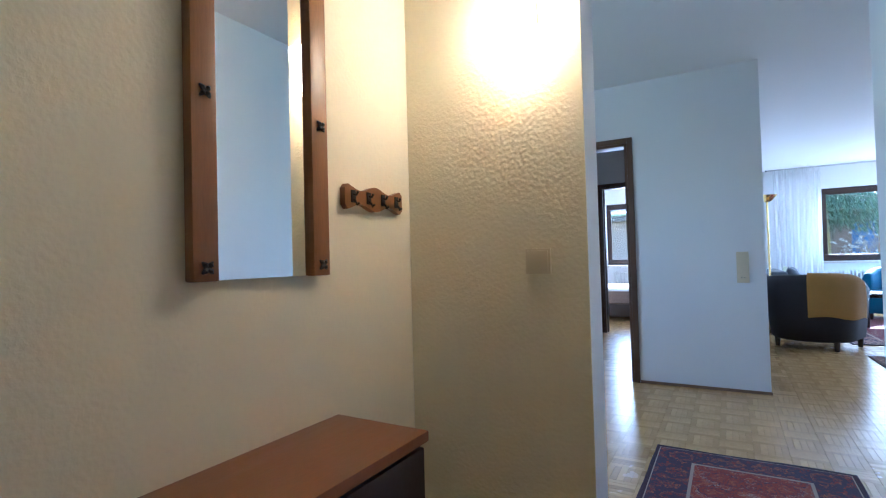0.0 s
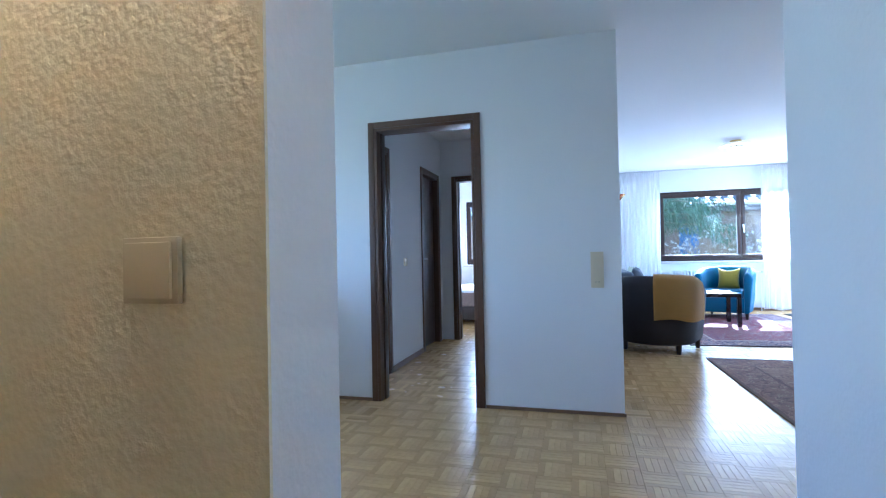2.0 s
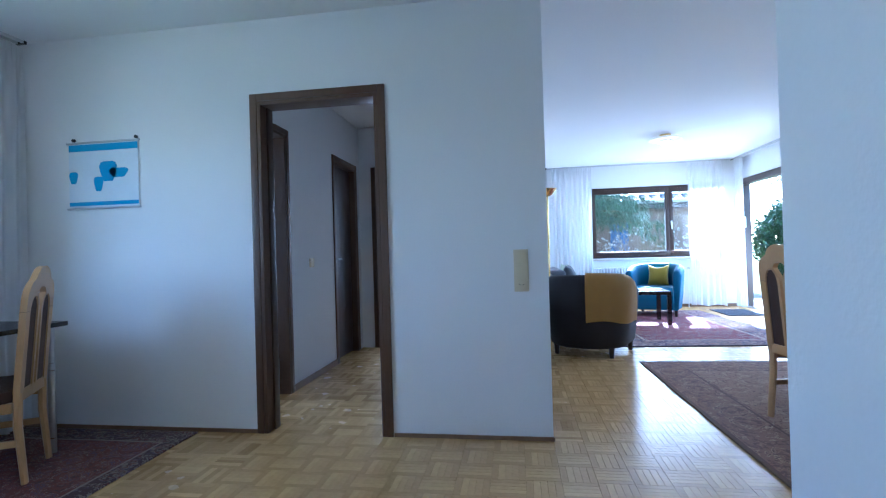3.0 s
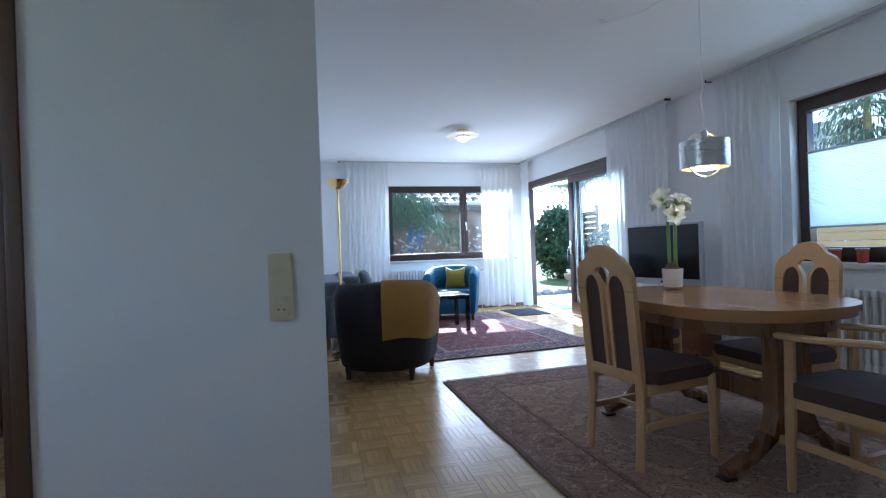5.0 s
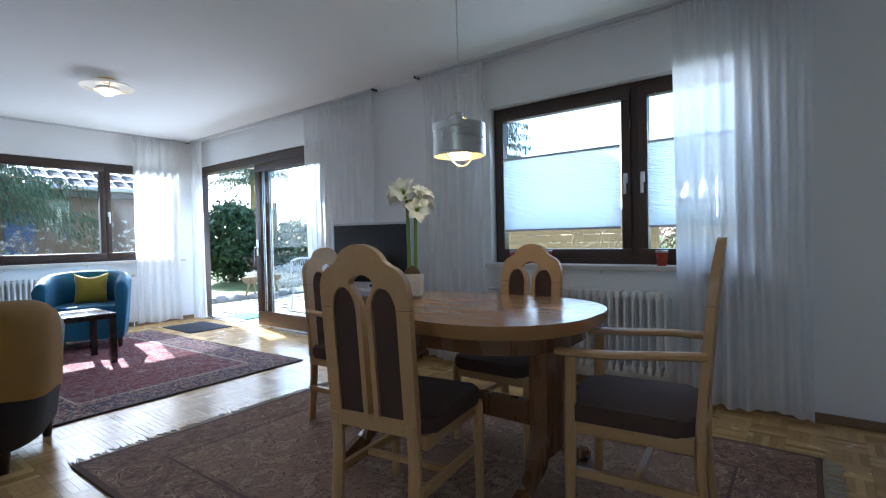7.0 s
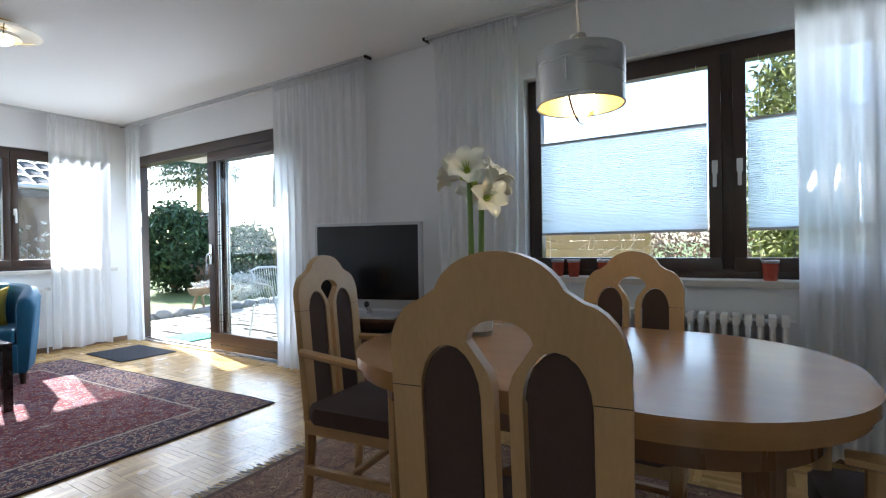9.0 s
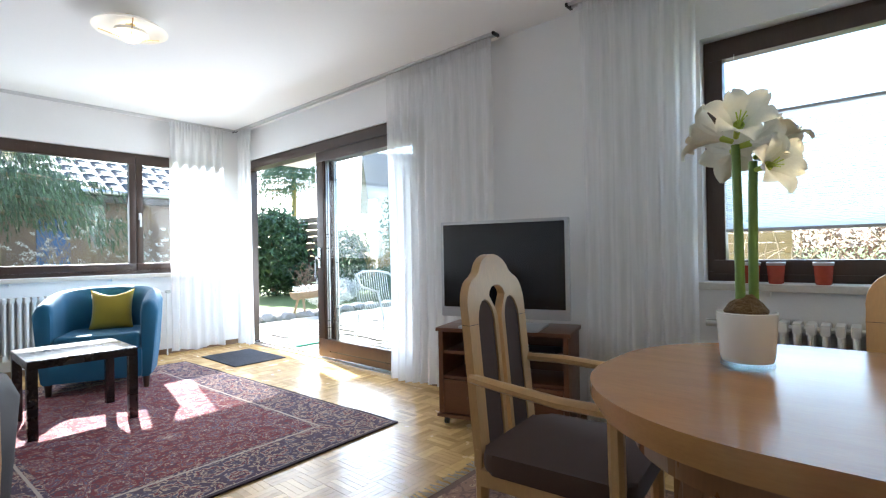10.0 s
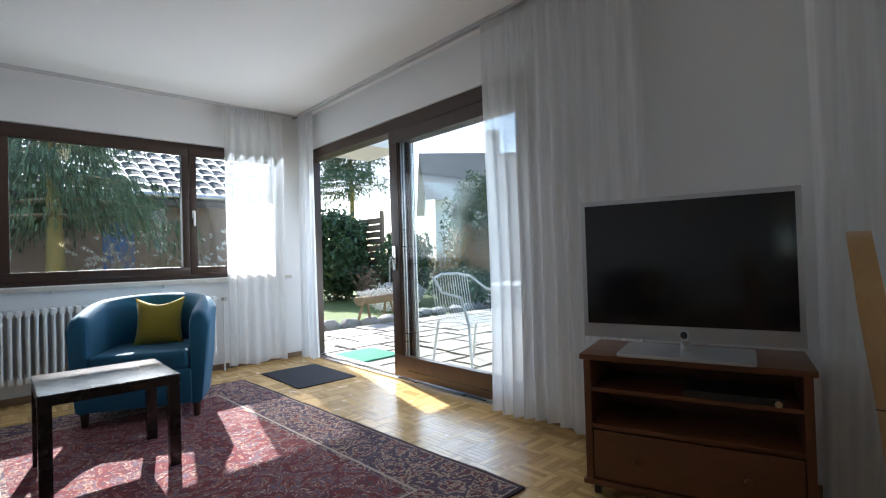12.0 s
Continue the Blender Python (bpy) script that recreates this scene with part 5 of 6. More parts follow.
# ---- vestibule ----
t = thing("wall_mirror", "tall wall mirror between brown stained pine posts", "mirror", pose(-1.235, -3.512, 0.025))
for y in (-0.172, 0.172):
    st = part("post", B((0.003, 0.034, y - 0.030, y + 0.030, 1.0, 2.02), bev=0.006), M_PINE, t)
    for z in (1.03, 1.41, 1.79, 1.99):
        bm = bmesh.new()
        for a in range(4):
            c, s_ = math.cos(a * 1.571 + 0.785), math.sin(a * 1.571 + 0.785)
            tube(bm, [(0.036, y, z), (0.040, y + 0.010 * c, z + 0.010 * s_), (0.037, y + 0.018 * c, z + 0.018 * s_)], [0.005, 0.006, 0.002], 6)
        part("iron_stud", bm, M_IRON, st, "blackened four-leaf iron stud")
part("mirror_glass", B((0.010, 0.016, -0.143, 0.143, 1.002, 2.02)), M_MIRROR, t, "silvered mirror glass")


def coat_rack(y, z, hooks):
    t = thing("coat_rack", "small scalloped wooden coat rack with iron hooks", "coat rack", pose(-1.232, y, z), group="coat racks")
    bm = bmesh.new()
    half = 0.145
    top = [(half * (-1 + 2 * k / 24), 0.030 + 0.009 * math.cos(k / 24 * 4 * math.pi) - (0.014 if k in (0, 24) else 0)) for k in range(25)]
    o = top + [(x, -v) for x, v in top[::-1]]
    f = bm.faces.new([bm.verts.new((0.0, u, v)) for u, v in o])
    r = bmesh.ops.extrude_face_region(bm, geom=[f])
    for q in r["geom"]:
        if isinstance(q, bmesh.types.BMVert):
            q.co.x = 0.020
    part("board", bm, M_PINE, t)
    for k in range(hooks):
        u = -0.11 + 0.22 * k / (hooks - 1)
        bm = bmesh.new()
        box(bm, 0.020, 0.024, u - 0.010, u + 0.010, -0.018, 0.020, bev=0.002)
        tube(bm, [(0.022, u, 0.008), (0.034, u, 0.004), (0.040, u, 0.014)], [0.0035, 0.003, 0.004], 8)
        tube(bm, [(0.022, u, -0.008), (0.032, u, -0.016), (0.036, u, -0.026), (0.044, u, -0.020)], [0.0035, 0.003, 0.003, 0.0035], 8)
        part("hook", bm, M_IRON, t, "blackened iron double hook")


coat_rack(-3.085, 1.257, 4)
coat_rack(-4.18, 1.575, 4)
t = thing("hall_chest", "low red-brown veneered chest under the mirror", "chest", pose(-1.230, -4.68, 0) @ Matrix.Diagonal((0.80, 1.0, 1.0, 1)))
part("top", B((0.0, 0.385, 0.0, 1.42, 0.595, 0.622), bev=0.003), M_CHEST, t)
part("body", B((0.0, 0.365, 0.012, 1.405, 0.06, 0.594), bev=0.003), M_LEGWOOD, t, "dark brown chest body")
for k in range(2):
    part("door", B((0.366, 0.382, 0.02 + 0.70 * k, 0.70 + 0.70 * k, 0.075, 0.585), bev=0.003), M_LEGWOOD, t)
part("plinth", B((0.02, 0.345, 0.03, 1.39, 0.0, 0.06)), M_LEGWOOD, t)
t = thing("wall_lamp", "lit warm glass wall lamp on cream wallpaper", "lamp", pose(-0.775, -2.863, 0))
bm = bmesh.new()
box(bm, -0.045, 0.045, -0.02, 0.0, 1.78, 1.92, bev=0.006)
part("backplate", bm, M_BRASS, t)
bm = bmesh.new()
lathe(bm, [(0.030, 1.735), (0.050, 1.735), (0.056, 1.76), (0.046, 1.82), (0.060, 1.87), (0.062, 1.90), (0.052, 1.90), (0.040, 1.83), (0.030, 1.735)], 24, 0.0, -0.075)
part("glass_shade", bm, M_AMBER, t, "glowing amber glass shade")
bm = bmesh.new()
tube(bm, [(0, -0.02, 1.85), (0, -0.05, 1.85)], 0.010, 8)
part("arm", bm, M_BRASS, t)
lamp = new("wall_light", bpy.data.lights.new("wall_light", "POINT"))
lamp.location = (-0.775, -2.938, 1.80)
lamp.data.energy, lamp.data.color, lamp.data.shadow_soft_size = 0.22, (1.0, 0.74, 0.46), 0.015


def switch_plate(name, m, rows, label):
    """A column of square switches and sockets on a frame; local -y looks into the room."""
    t = thing(name, label, "switch", m)
    h = 0.078
    part("frame", B((-0.040, 0.040, -0.008, 0.0, -h * len(rows) / 2, h * len(rows) / 2), bev=0.002), M_PLASTIC, t)
    for k, r in enumerate(rows):
        z = h * (len(rows) / 2 - k - 0.5)
        if r == "rocker":
            o = part("rocker", B((-0.033, 0.033, -0.013, -0.0085, z - 0.033, z + 0.033), bev=0.002), M_PLASTIC, t)
        else:
            bm = bmesh.new()
            tube(bm, [(0, -0.0085, z), (0, -0.012, z)], 0.026, 28)
            tube(bm, [(0, -0.012, z), (0, -0.0125, z)], 0.019, 28)
            o = part("socket", bm, M_PLASTIC, t)
            for s in (-1, 1):
                bm = bmesh.new()
                tube(bm, [(s * 0.0095, -0.0122, z), (s * 0.0095, -0.0132, z)], 0.0032, 10)
                part("pin_hole", bm, M_BLACKPL, o)


switch_plate("switch_panel", pose(-0.149, -0.001, 0.944), ["rocker", "rocker", "socket"], "cream double switch above a wall socket")
switch_plate("light_switch", pose(-0.752, -2.863, 1.047), ["rocker"], "cream square light switch on textured wallpaper")
switch_plate("light_switch", pose(-1.929, 1.25, 1.0, 0, 0, 90), ["rocker"], "white light switch on the corridor wall")
t = thing("smoke_detector", "round white smoke detector on the hall ceiling", "smoke detector", pose(-0.52, -1.41, 0))
bm = bmesh.new()
lathe(bm, [(0.0, 2.462), (0.028, 2.462), (0.036, 2.468), (0.045, 2.480), (0.050, 2.4985), (0.0, 2.499)], 24)
part("cover", bm, M_WHITE, t)

# ---- study corner ----
t = thing("sideboard", "pale maple sideboard behind the short wall", "sideboard", pose(-2.36, -2.685, 0) @ Matrix.Diagonal((0.995, 1.52, 0.985, 1)))
part("top", B((0.0, 1.49, 0.0, 0.315, 0.905, 0.942), bev=0.002), M_LIGHTWOOD, t)
part("side_panel", B((1.455, 1.487, 0.005, 0.31, 0.0, 0.904), bev=0.002), M_LIGHTWOOD, t)
part("side_panel", B((0.003, 0.035, 0.005, 0.31, 0.0, 0.904), bev=0.002), M_LIGHTWOOD, t)
part("back_panel", B((0.035, 1.455, 0.005, 0.015, 0.05, 0.904)), M_LIGHTWOOD, t)
for k in range(3):
    part("door", B((0.04 + k * 0.473, 0.04 + k * 0.473 + 0.468, 0.292, 0.310, 0.06, 0.90), bev=0.002), M_LIGHTWOOD, t)
t = thing("desk", "black desk with thin metal legs at the study window", "desk", pose(-3.25, -1.55, 0))
part("top", B((0.0, 0.55, 0.0, 1.22, 0.705, 0.73), bev=0.003), M_BLACKWOOD, t)
for x in (0.05, 0.5):
    for y in (0.06, 1.16):
        bm = bmesh.new()
        tube(bm, [(x, y, 0.0), (x, y, 0.705)], 0.018, 12)
        part("leg", bm, M_STEEL, t)
t = thing("desk_lamp", "dark adjustable desk lamp on the desk", "lamp", pose(-3.08, -1.0, 0.73))
bm = bmesh.new()
lathe(bm, [(0.0, 0.0), (0.075, 0.0), (0.078, 0.010), (0.05, 0.020), (0.0, 0.022)], 24)
part("foot", bm, M_SILVER, t)
bm = bmesh.new()
tube(bm, [(0, 0, 0.02), (0.0, 0.0, 0.40)], 0.007, 8)
part("arm", bm, M_SILVER, t)
bm = bmesh.new()
box(bm, -0.03, 0.03, -0.24, 0.03, 0.40, 0.44, bev=0.010)
part("head", bm, M_BLACKPL, t)
copy_thing(c1, pose(-2.82, -0.72, 0.009, 0, 0, 122))
t = thing("poster", "small rolled-down poster with a pale blue print", "poster", pose(-2.755, -0.003, 1.612) @ Matrix.Diagonal((1.16, 1.0, 1.12, 1)))
part("sheet", B((-0.215, 0.215, -0.004, -0.002, -0.185, 0.185)), M_PAPER, t)
part("title_band", B((-0.213, 0.213, -0.0055, -0.0042, 0.140, 0.178)), M_POSTERBLUE, t)
part("bottom_band", B((-0.213, 0.213, -0.0055, -0.0042, -0.172, -0.150)), M_POSTERBLUE, t)
bm = bmesh.new()
for cx, cz, rx, rz_ in ((0.03, 0.02, 0.05, 0.075), (0.095, 0.01, 0.055, 0.035), (-0.03, -0.05, 0.028, 0.055), (-0.185, -0.01, 0.026, 0.045)):
    f = [bm.verts.new((cx + rx * math.cos(a) * (1 + 0.2 * math.sin(3 * a)), -0.0052, cz + rz_ * math.sin(a) * (1 + 0.25 * math.cos(2 * a)))) for a in (2 * math.pi * k / 18 for k in range(18))]
    bm.faces.new(f)
part("print", bm, M_POSTERBLUE, t)
for z in (-0.188, 0.188):
    bm = bmesh.new()
    tube(bm, [(-0.225, -0.006, z), (0.225, -0.006, z)], 0.006, 10)
    part("bar", bm, M_SILVER, t)
for x in (-0.18, 0.205):
    bm = bmesh.new()
    tube(bm, [(x, 0.001, 0.205), (x, -0.012, 0.205)], 0.009, 10)
    part("clip", bm, M_BLACKPL, t)
t = thing("study_lamp", "lit frosted ceiling lamp in the study", "lamp", pose(-2.55, -1.45, 0))
bm = bmesh.new()
lathe(bm, [(0.0, 2.40), (0.10, 2.41), (0.16, 2.45), (0.17, 2.485), (0.0, 2.499)], 28)
part("glass", bm, M_WARMGLOW, t)

# ---- corridor, bathroom, bedroom ----
t = thing("waste_bin", "black pedal bin with a steel lid", "bin", pose(-2.12, 0.78, 0))
bm = bmesh.new()
lathe(bm, [(0.0, 0.0), (0.11, 0.0), (0.12, 0.28), (0.0, 0.28)], 24)
part("body", bm, M_BLACKPL, t)
bm = bmesh.new()
lathe(bm, [(0.122, 0.28), (0.122, 0.295), (0.09, 0.325), (0.0, 0.335)], 24)
part("lid", bm, M_CHROME, t)
t = thing("bed", "low bed with a striped brown and white bedspread", "bed", pose(-2.35, 3.95, 0))
part("frame", B((0.0, 1.5, 0.0, 1.95, 0.06, 0.30), bev=0.02), M_LEGWOOD, t)
for x in (0.07, 1.43):
    for y in (0.07, 1.88):
        part("leg", B((x - 0.03, x + 0.03, y - 0.03, y + 0.03, 0.0, 0.06)), M_LEGWOOD, t)
bm = bmesh.new()
box(bm, -0.02, 1.52, -0.02, 1.97, 0.26, 0.50, bev=0.06, seg=3)
part("bedspread", bm, M_BED, t, "brown striped bedspread")
me = None
for k in range(16):
    bm = bmesh.new()
    box(bm, -0.023, 1.523, -0.015 + 0.122 * k, 0.025 + 0.122 * k, 0.30, 0.503, bev=0.012)
    part("stripe", bm, M_LINEN, t)

# ---- dining corner details ----
for y in (0.70, 0.88, 0.98, -0.12):
    t = thing("candle_glass", "red candle glass on the dining window sill", "candle", pose(3.60, y, 0.854), group="candle glasses")
    bm = bmesh.new()
    lathe(bm, [(0.0, 0.0), (0.028, 0.0), (0.032, 0.01), (0.038, 0.10), (0.036, 0.10), (0.031, 0.07), (0.0, 0.068)], 20)
    part("glass", bm, M_CANDLE, t)
    bm = bmesh.new()
    lathe(bm, [(0.0375, 0.088), (0.0395, 0.092), (0.0395, 0.102), (0.0375, 0.104), (0.0365, 0.096), (0.0375, 0.088)], 20)
    part("rim", bm, M_STEEL, t)
t = thing("wire_shelf", "chrome wire shelf rack against the wall", "shelf", pose(2.78, -1.86, 0))
for x in (0.0, 0.62):
    for y in (0.02, 0.37):
        bm = bmesh.new()
        tube(bm, [(x, y, 0.0), (x, y, 0.95)], 0.010, 10)
        part("post", bm, M_CHROME, t)
for z in (0.10, 0.50, 0.90):
    bm = bmesh.new()
    for y in (0.02, 0.37):
        tube(bm, [(0, y, z), (0.62, y, z)], 0.005, 6)
        tube(bm, [(0, y, z - 0.03), (0.62, y, z - 0.03)], 0.004, 6)
    for k in range(22):
        x = 0.62 * k / 21
        tube(bm, [(x, 0.02, z + 0.004), (x, 0.37, z + 0.004)], 0.0025, 5)
    part("wire_shelf_board", bm, M_CHROME, t)
t = thing("thermometer", "small white thermometer on the terrace door jamb", "thermometer", pose(3.64, 6.104, 1.42))
part("plate", B((-0.02, 0.02, -0.006, 0.004, -0.09, 0.09), bev=0.003), M_WHITE, t)

# ---- outdoors ----
M_GRASS = mat("spring_lawn", (0.11, 0.15, 0.03), 0.95, vary=0.35, scale=1.2, fine=40, bump=0.8, dark=(0.05, 0.075, 0.02))
M_SOIL = mat("garden_soil", (0.10, 0.075, 0.05), 0.95, vary=0.4, scale=5, fine=50, bump=0.9)
M_FLAG = mat("pale_flagstone", (0.36, 0.33, 0.285), 0.85, vary=0.15, scale=5, fine=50, bump=0.35, rand=0.5)
M_STONE = mat("grey_rockery_stone", (0.33, 0.31, 0.28), 0.9, vary=0.25, scale=6, fine=40, bump=0.6, rand=0.4)
M_LEAF = mat("glossy_laurel_leaf", (0.06, 0.11, 0.04), 0.35, vary=0.3, scale=3, fine=30, bump=0.05, rand=0.7, island=True)
M_NEEDLE = mat("spruce_needles", (0.085, 0.13, 0.06), 0.7, vary=0.35, scale=3, fine=30, bump=0.05, rand=0.8, island=True)
M_YELLEAF = mat("yellow_green_conifer", (0.19, 0.20, 0.045), 0.7, vary=0.35, scale=3, fine=30, bump=0.05, rand=0.8, island=True)
# the yellow light on the trunk is put into the bark colour
M_BARK = mat("yellow_lit_bark", (0.30, 0.23, 0.07), 0.9, vary=0.35, scale=9, fine=50, bump=0.8, dark=(0.10, 0.075, 0.04))
M_TWIG = mat("pale_bare_twig", (0.34, 0.25, 0.15), 0.85, vary=0.3, scale=8, fine=40, bump=0.2)
M_BRICK = mat("brown_brick_wall", (0.27, 0.19, 0.14), 0.9, vary=0.25, scale=3, fine=40, bump=0.5)
M_FARTILE = mat("sun_bleached_roof_tiles", (0.30, 0.285, 0.27), 0.6, vary=0.2, scale=2, fine=12, bump=0.3)
M_STRAW = mat("golden_dry_grass", (0.46, 0.32, 0.14), 0.85, vary=0.3, scale=8, fine=40, bump=0.2)
M_TILE = mat("grey_roof_tiles", (0.075, 0.068, 0.066), 0.9, vary=0.25, scale=3, fine=30, bump=0.3, rand=0.5, island=True)
M_FENCE = mat("weathered_fence_boards", (0.22, 0.155, 0.10), 0.85, vary=0.3, scale=4, fine=40, bump=0.3, rand=0.4)
M_YFENCE = mat("larch_fence_boards", (0.42, 0.27, 0.10), 0.8, vary=0.25, scale=4, fine=40, bump=0.3, rand=0.4)
M_BLUEDOOR = mat("blue_painted_boards", (0.07, 0.16, 0.34), 0.6, vary=0.15, bump=0.1)
M_WHITEWIRE = mat("white_garden_metal", (0.75, 0.75, 0.73), 0.4, vary=0.04, bump=0.02)
M_GREENMAT = mat("green_plastic_grass", (0.03, 0.22, 0.13), 0.9, vary=0.2, fine=160, bump=0.8)
M_LOG = mat("split_log_wood", (0.30, 0.21, 0.12), 0.9, vary=0.3, scale=6, fine=40, bump=0.5)
M_DRY = mat("dry_flower_heads", (0.36, 0.22, 0.15), 0.95, vary=0.3, scale=20, fine=80, bump=0.5, rand=0.6, island=True)
M_BLOSSOM = mat("white_blossom", (0.75, 0.72, 0.65), 0.9, vary=0.2, scale=20, fine=80, bump=0.3, rand=0.4, island=True)
tagged(part("ground", B((-400, 400, -400, 400, -0.5, -0.14)), M_GRASS, smooth=0), "spring lawn reaching to the horizon", "ground", kind="structure")
rnd = random.Random(5)
INDOORS = set(bpy.data.objects)

# terrace of irregular flagstones
tagged(part("terrace", B((3.75, 9.2, 0.5, 7.75, -0.138, -0.062)), M_SOIL, smooth=0), "sandy bed under the flagstone terrace", "terrace", kind="structure")
ter = bpy.data.objects["terrace"]
y = 0.6
while y < 7.7:
    h = rnd.uniform(0.32, 0.6)
    x = 3.77
    while x < 9.1:
        w = rnd.uniform(0.35, 0.8)
        bm = bmesh.new()
        q = [(x + 0.02, y + 0.02), (x + w * 0.5, y + 0.02 + rnd.uniform(-0.01, 0.03)), (x + w - 0.02, y + 0.02), (x + w - 0.02 + rnd.uniform(-0.03, 0.015), y + h * 0.5), (x + w - 0.03, y + h - 0.02), (x + w * 0.45, y + h - 0.02 + rnd.uniform(-0.03, 0.01)), (x + 0.03, y + h - 0.02), (x + 0.02 + rnd.uniform(-0.01, 0.03), y + h * 0.5)]
        prism(bm, q, -0.062, -0.045 + rnd.uniform(-0.004, 0.004))
        part("flagstone", bm, M_FLAG, ter, smooth=0)
        x += w
    y += h


def rock(bm, c, s, seed):
    r = bmesh.ops.create_icosphere(bm, subdivisions=2, radius=1.0)
    for v in r["verts"]:
        n = noise.noise(v.co * 1.3 + Vector((seed, 0, 0)))
        v.co = Vector((v.co.x * s[0], v.co.y * s[1], v.co.z * s[2])) * (1 + 0.35 * n) + Vector(c)


t = thing("rockery_edge", "low edge of grey stones along the terrace", "stone edge")
for k in range(15):
    bm = bmesh.new()
    x = 4.6 + 0.33 * k
    rock(bm, (x, 7.95 + 0.10 * math.sin(k), -0.04), (0.19, 0.14, 0.10), k * 3.1)
    part("stone", bm, M_STONE, t, smooth=30)
for k in range(9):
    bm = bmesh.new()
    rock(bm, (9.3 + 0.1 * math.sin(k * 2), 3.2 + 0.5 * k, 0.0), (0.22, 0.28, 0.2), 50 + k * 2.3)
    part("stone", bm, M_STONE, t, smooth=30)
t = thing("outdoor_mat", "green plastic grass mat on the terrace", "door mat", pose(4.30, 5.66, -0.04))
part("mat", B((-0.25, 0.25, -0.29, 0.29, 0.0, 0.014), bev=0.004), M_GREENMAT, t)

# log planter on legs
t = thing("log_planter", "split log planter on four wooden legs", "planter", pose(6.15, 8.0, -0.05, 0, 0, 12))
bm = bmesh.new()
o = [(0.13 * math.cos(a), 0.15 + 0.13 * math.sin(a)) for a in (math.pi + math.pi * k / 12 for k in range(13))]
ends = []
for x in (-0.42, 0.42):
    ends.append([bm.verts.new((x, u, v + 0.27)) for u, v in o])
for j in range(12):
    bm.faces.new((ends[0][j], ends[0][j + 1], ends[1][j + 1], ends[1][j]))
bm.faces.new(ends[0])
bm.faces.new(ends[1])
bm.faces.new((ends[0][0], ends[0][-1], ends[1][-1], ends[1][0]))
part("trough", bm, M_LOG, t)
for x in (-0.28, 0.28):
    for s in (-1, 1):
        bm = bmesh.new()
        tube(bm, [(x + 0.04 * (1 if x > 0 else -1), s * 0.14, 0.0), (x, s * 0.05, 0.34)], 0.022, 8)
        part("leg", bm, M_LOG, t)


PLANTER = t


def leaves(bm, n, centre, radii, size, seed, shell=0.55, flat=1.0):
    """Many small leaf blades in an uneven ball of clumps."""
    r = random.Random(seed)
    for _ in range(n):
        d = Vector((r.gauss(0, 1), r.gauss(0, 1), r.gauss(0, 1))).normalized()
        k = (shell + (1 - shell) * r.random()) * (1 + 0.28 * noise.noise(d * 2.2 + Vector((seed, 0, 0))) + 0.15 * noise.noise(d * 6 + Vector((0, seed, 0))))
        p = Vector(centre) + Vector((d.x * radii[0], d.y * radii[1], d.z * radii[2])) * k
        a = Vector((r.gauss(0, 1), r.gauss(0, 1), r.gauss(0, 1) * flat)).normalized()
        b = a.cross(Vector((r.random() - 0.5, r.random() - 0.5, r.random() - 0.5))).normalized()
        s = size * r.uniform(0.6, 1.3)
        c = a.cross(b) * s * 0.12
        vs = [bm.verts.new(p - a * s), bm.verts.new(p + b * s * 0.42 + c), bm.verts.new(p + a * s), bm.verts.new(p - b * s * 0.42 + c)]
        bm.faces.new(vs)


bm = bmesh.new()
for k in range(7):
    leaves(bm, 60, (-0.34 + 0.11 * k, 0.0, 0.47), (0.09, 0.10, 0.07), 0.03, 70 + k, 0.3)
part("planting", bm, M_BLOSSOM, PLANTER, "small pale spring flowers", smooth=0)


def shrub(name, label, x, y, z, radii, n, size, material, seed):
    t = thing(name, label, "shrub", pose(x, y, z))
    bm = bmesh.new()
    r = random.Random(seed)
    for k in range(7):
        a = r.uniform(0, 6.28)
        tube(bm, [(0.04 * math.cos(a), 0.04 * math.sin(a), 0), (radii[0] * 0.4 * math.cos(a), radii[1] * 0.4 * math.sin(a), radii[2] * r.uniform(0.9, 1.5))], [0.025, 0.008], 6)
    part("stems", bm, M_TWIG, t)
    bm = bmesh.new()
    leaves(bm, n, (0, 0, radii[2]), radii, size, seed)
    part("crown", bm, material, t, smooth=0)
    return t


shrub("laurel_bush", "large round dark green laurel bush", 8.6, 13.3, -0.14, (1.05, 1.05, 1.28), 9000, 0.085, M_LEAF, 11)
shrub("laurel_bush", "dark evergreen bush beside the fence", 9.9, 11.8, -0.14, (0.9, 0.9, 1.0), 3500, 0.08, M_LEAF, 12)
shrub("garden_shrub", "low grey-green garden shrub in the bed", 9.6, 9.2, -0.14, (0.8, 1.0, 0.45), 2600, 0.05, M_NEEDLE, 13)
shrub("garden_shrub", "pale blossoming shrub in the flower bed", 8.6, 10.4, -0.14, (0.6, 0.6, 0.30), 1500, 0.045, M_BLOSSOM, 14)
shrub("garden_shrub", "pale blossoming shrub in the flower bed", 7.6, 9.4, -0.14, (0.55, 0.5, 0.22), 1200, 0.04, M_BLOSSOM, 15)
shrub("garden_shrub", "low green shrub by the rockery", 10.3, 6.6, -0.14, (0.8, 1.2, 0.40), 2400, 0.05, M_NEEDLE, 16)
shrub("conifer_shrub", "sunlit yellow-green conifer beyond the dining window", 8.6, -0.88, -0.14, (0.62, 0.62, 2.0), 8000, 0.06, M_YELLEAF, 17)
shrub("garden_shrub", "dark green shrub below the garage wall", 1.0, 10.2, -0.14, (0.9, 0.5, 0.6), 2200, 0.05, M_LEAF, 18)
shrub("blue_conifer", "grey-blue young conifer in the garden", 15.0, 13.6, -0.14, (1.3, 1.3, 2.2), 6500, 0.09, M_NEEDLE, 19)
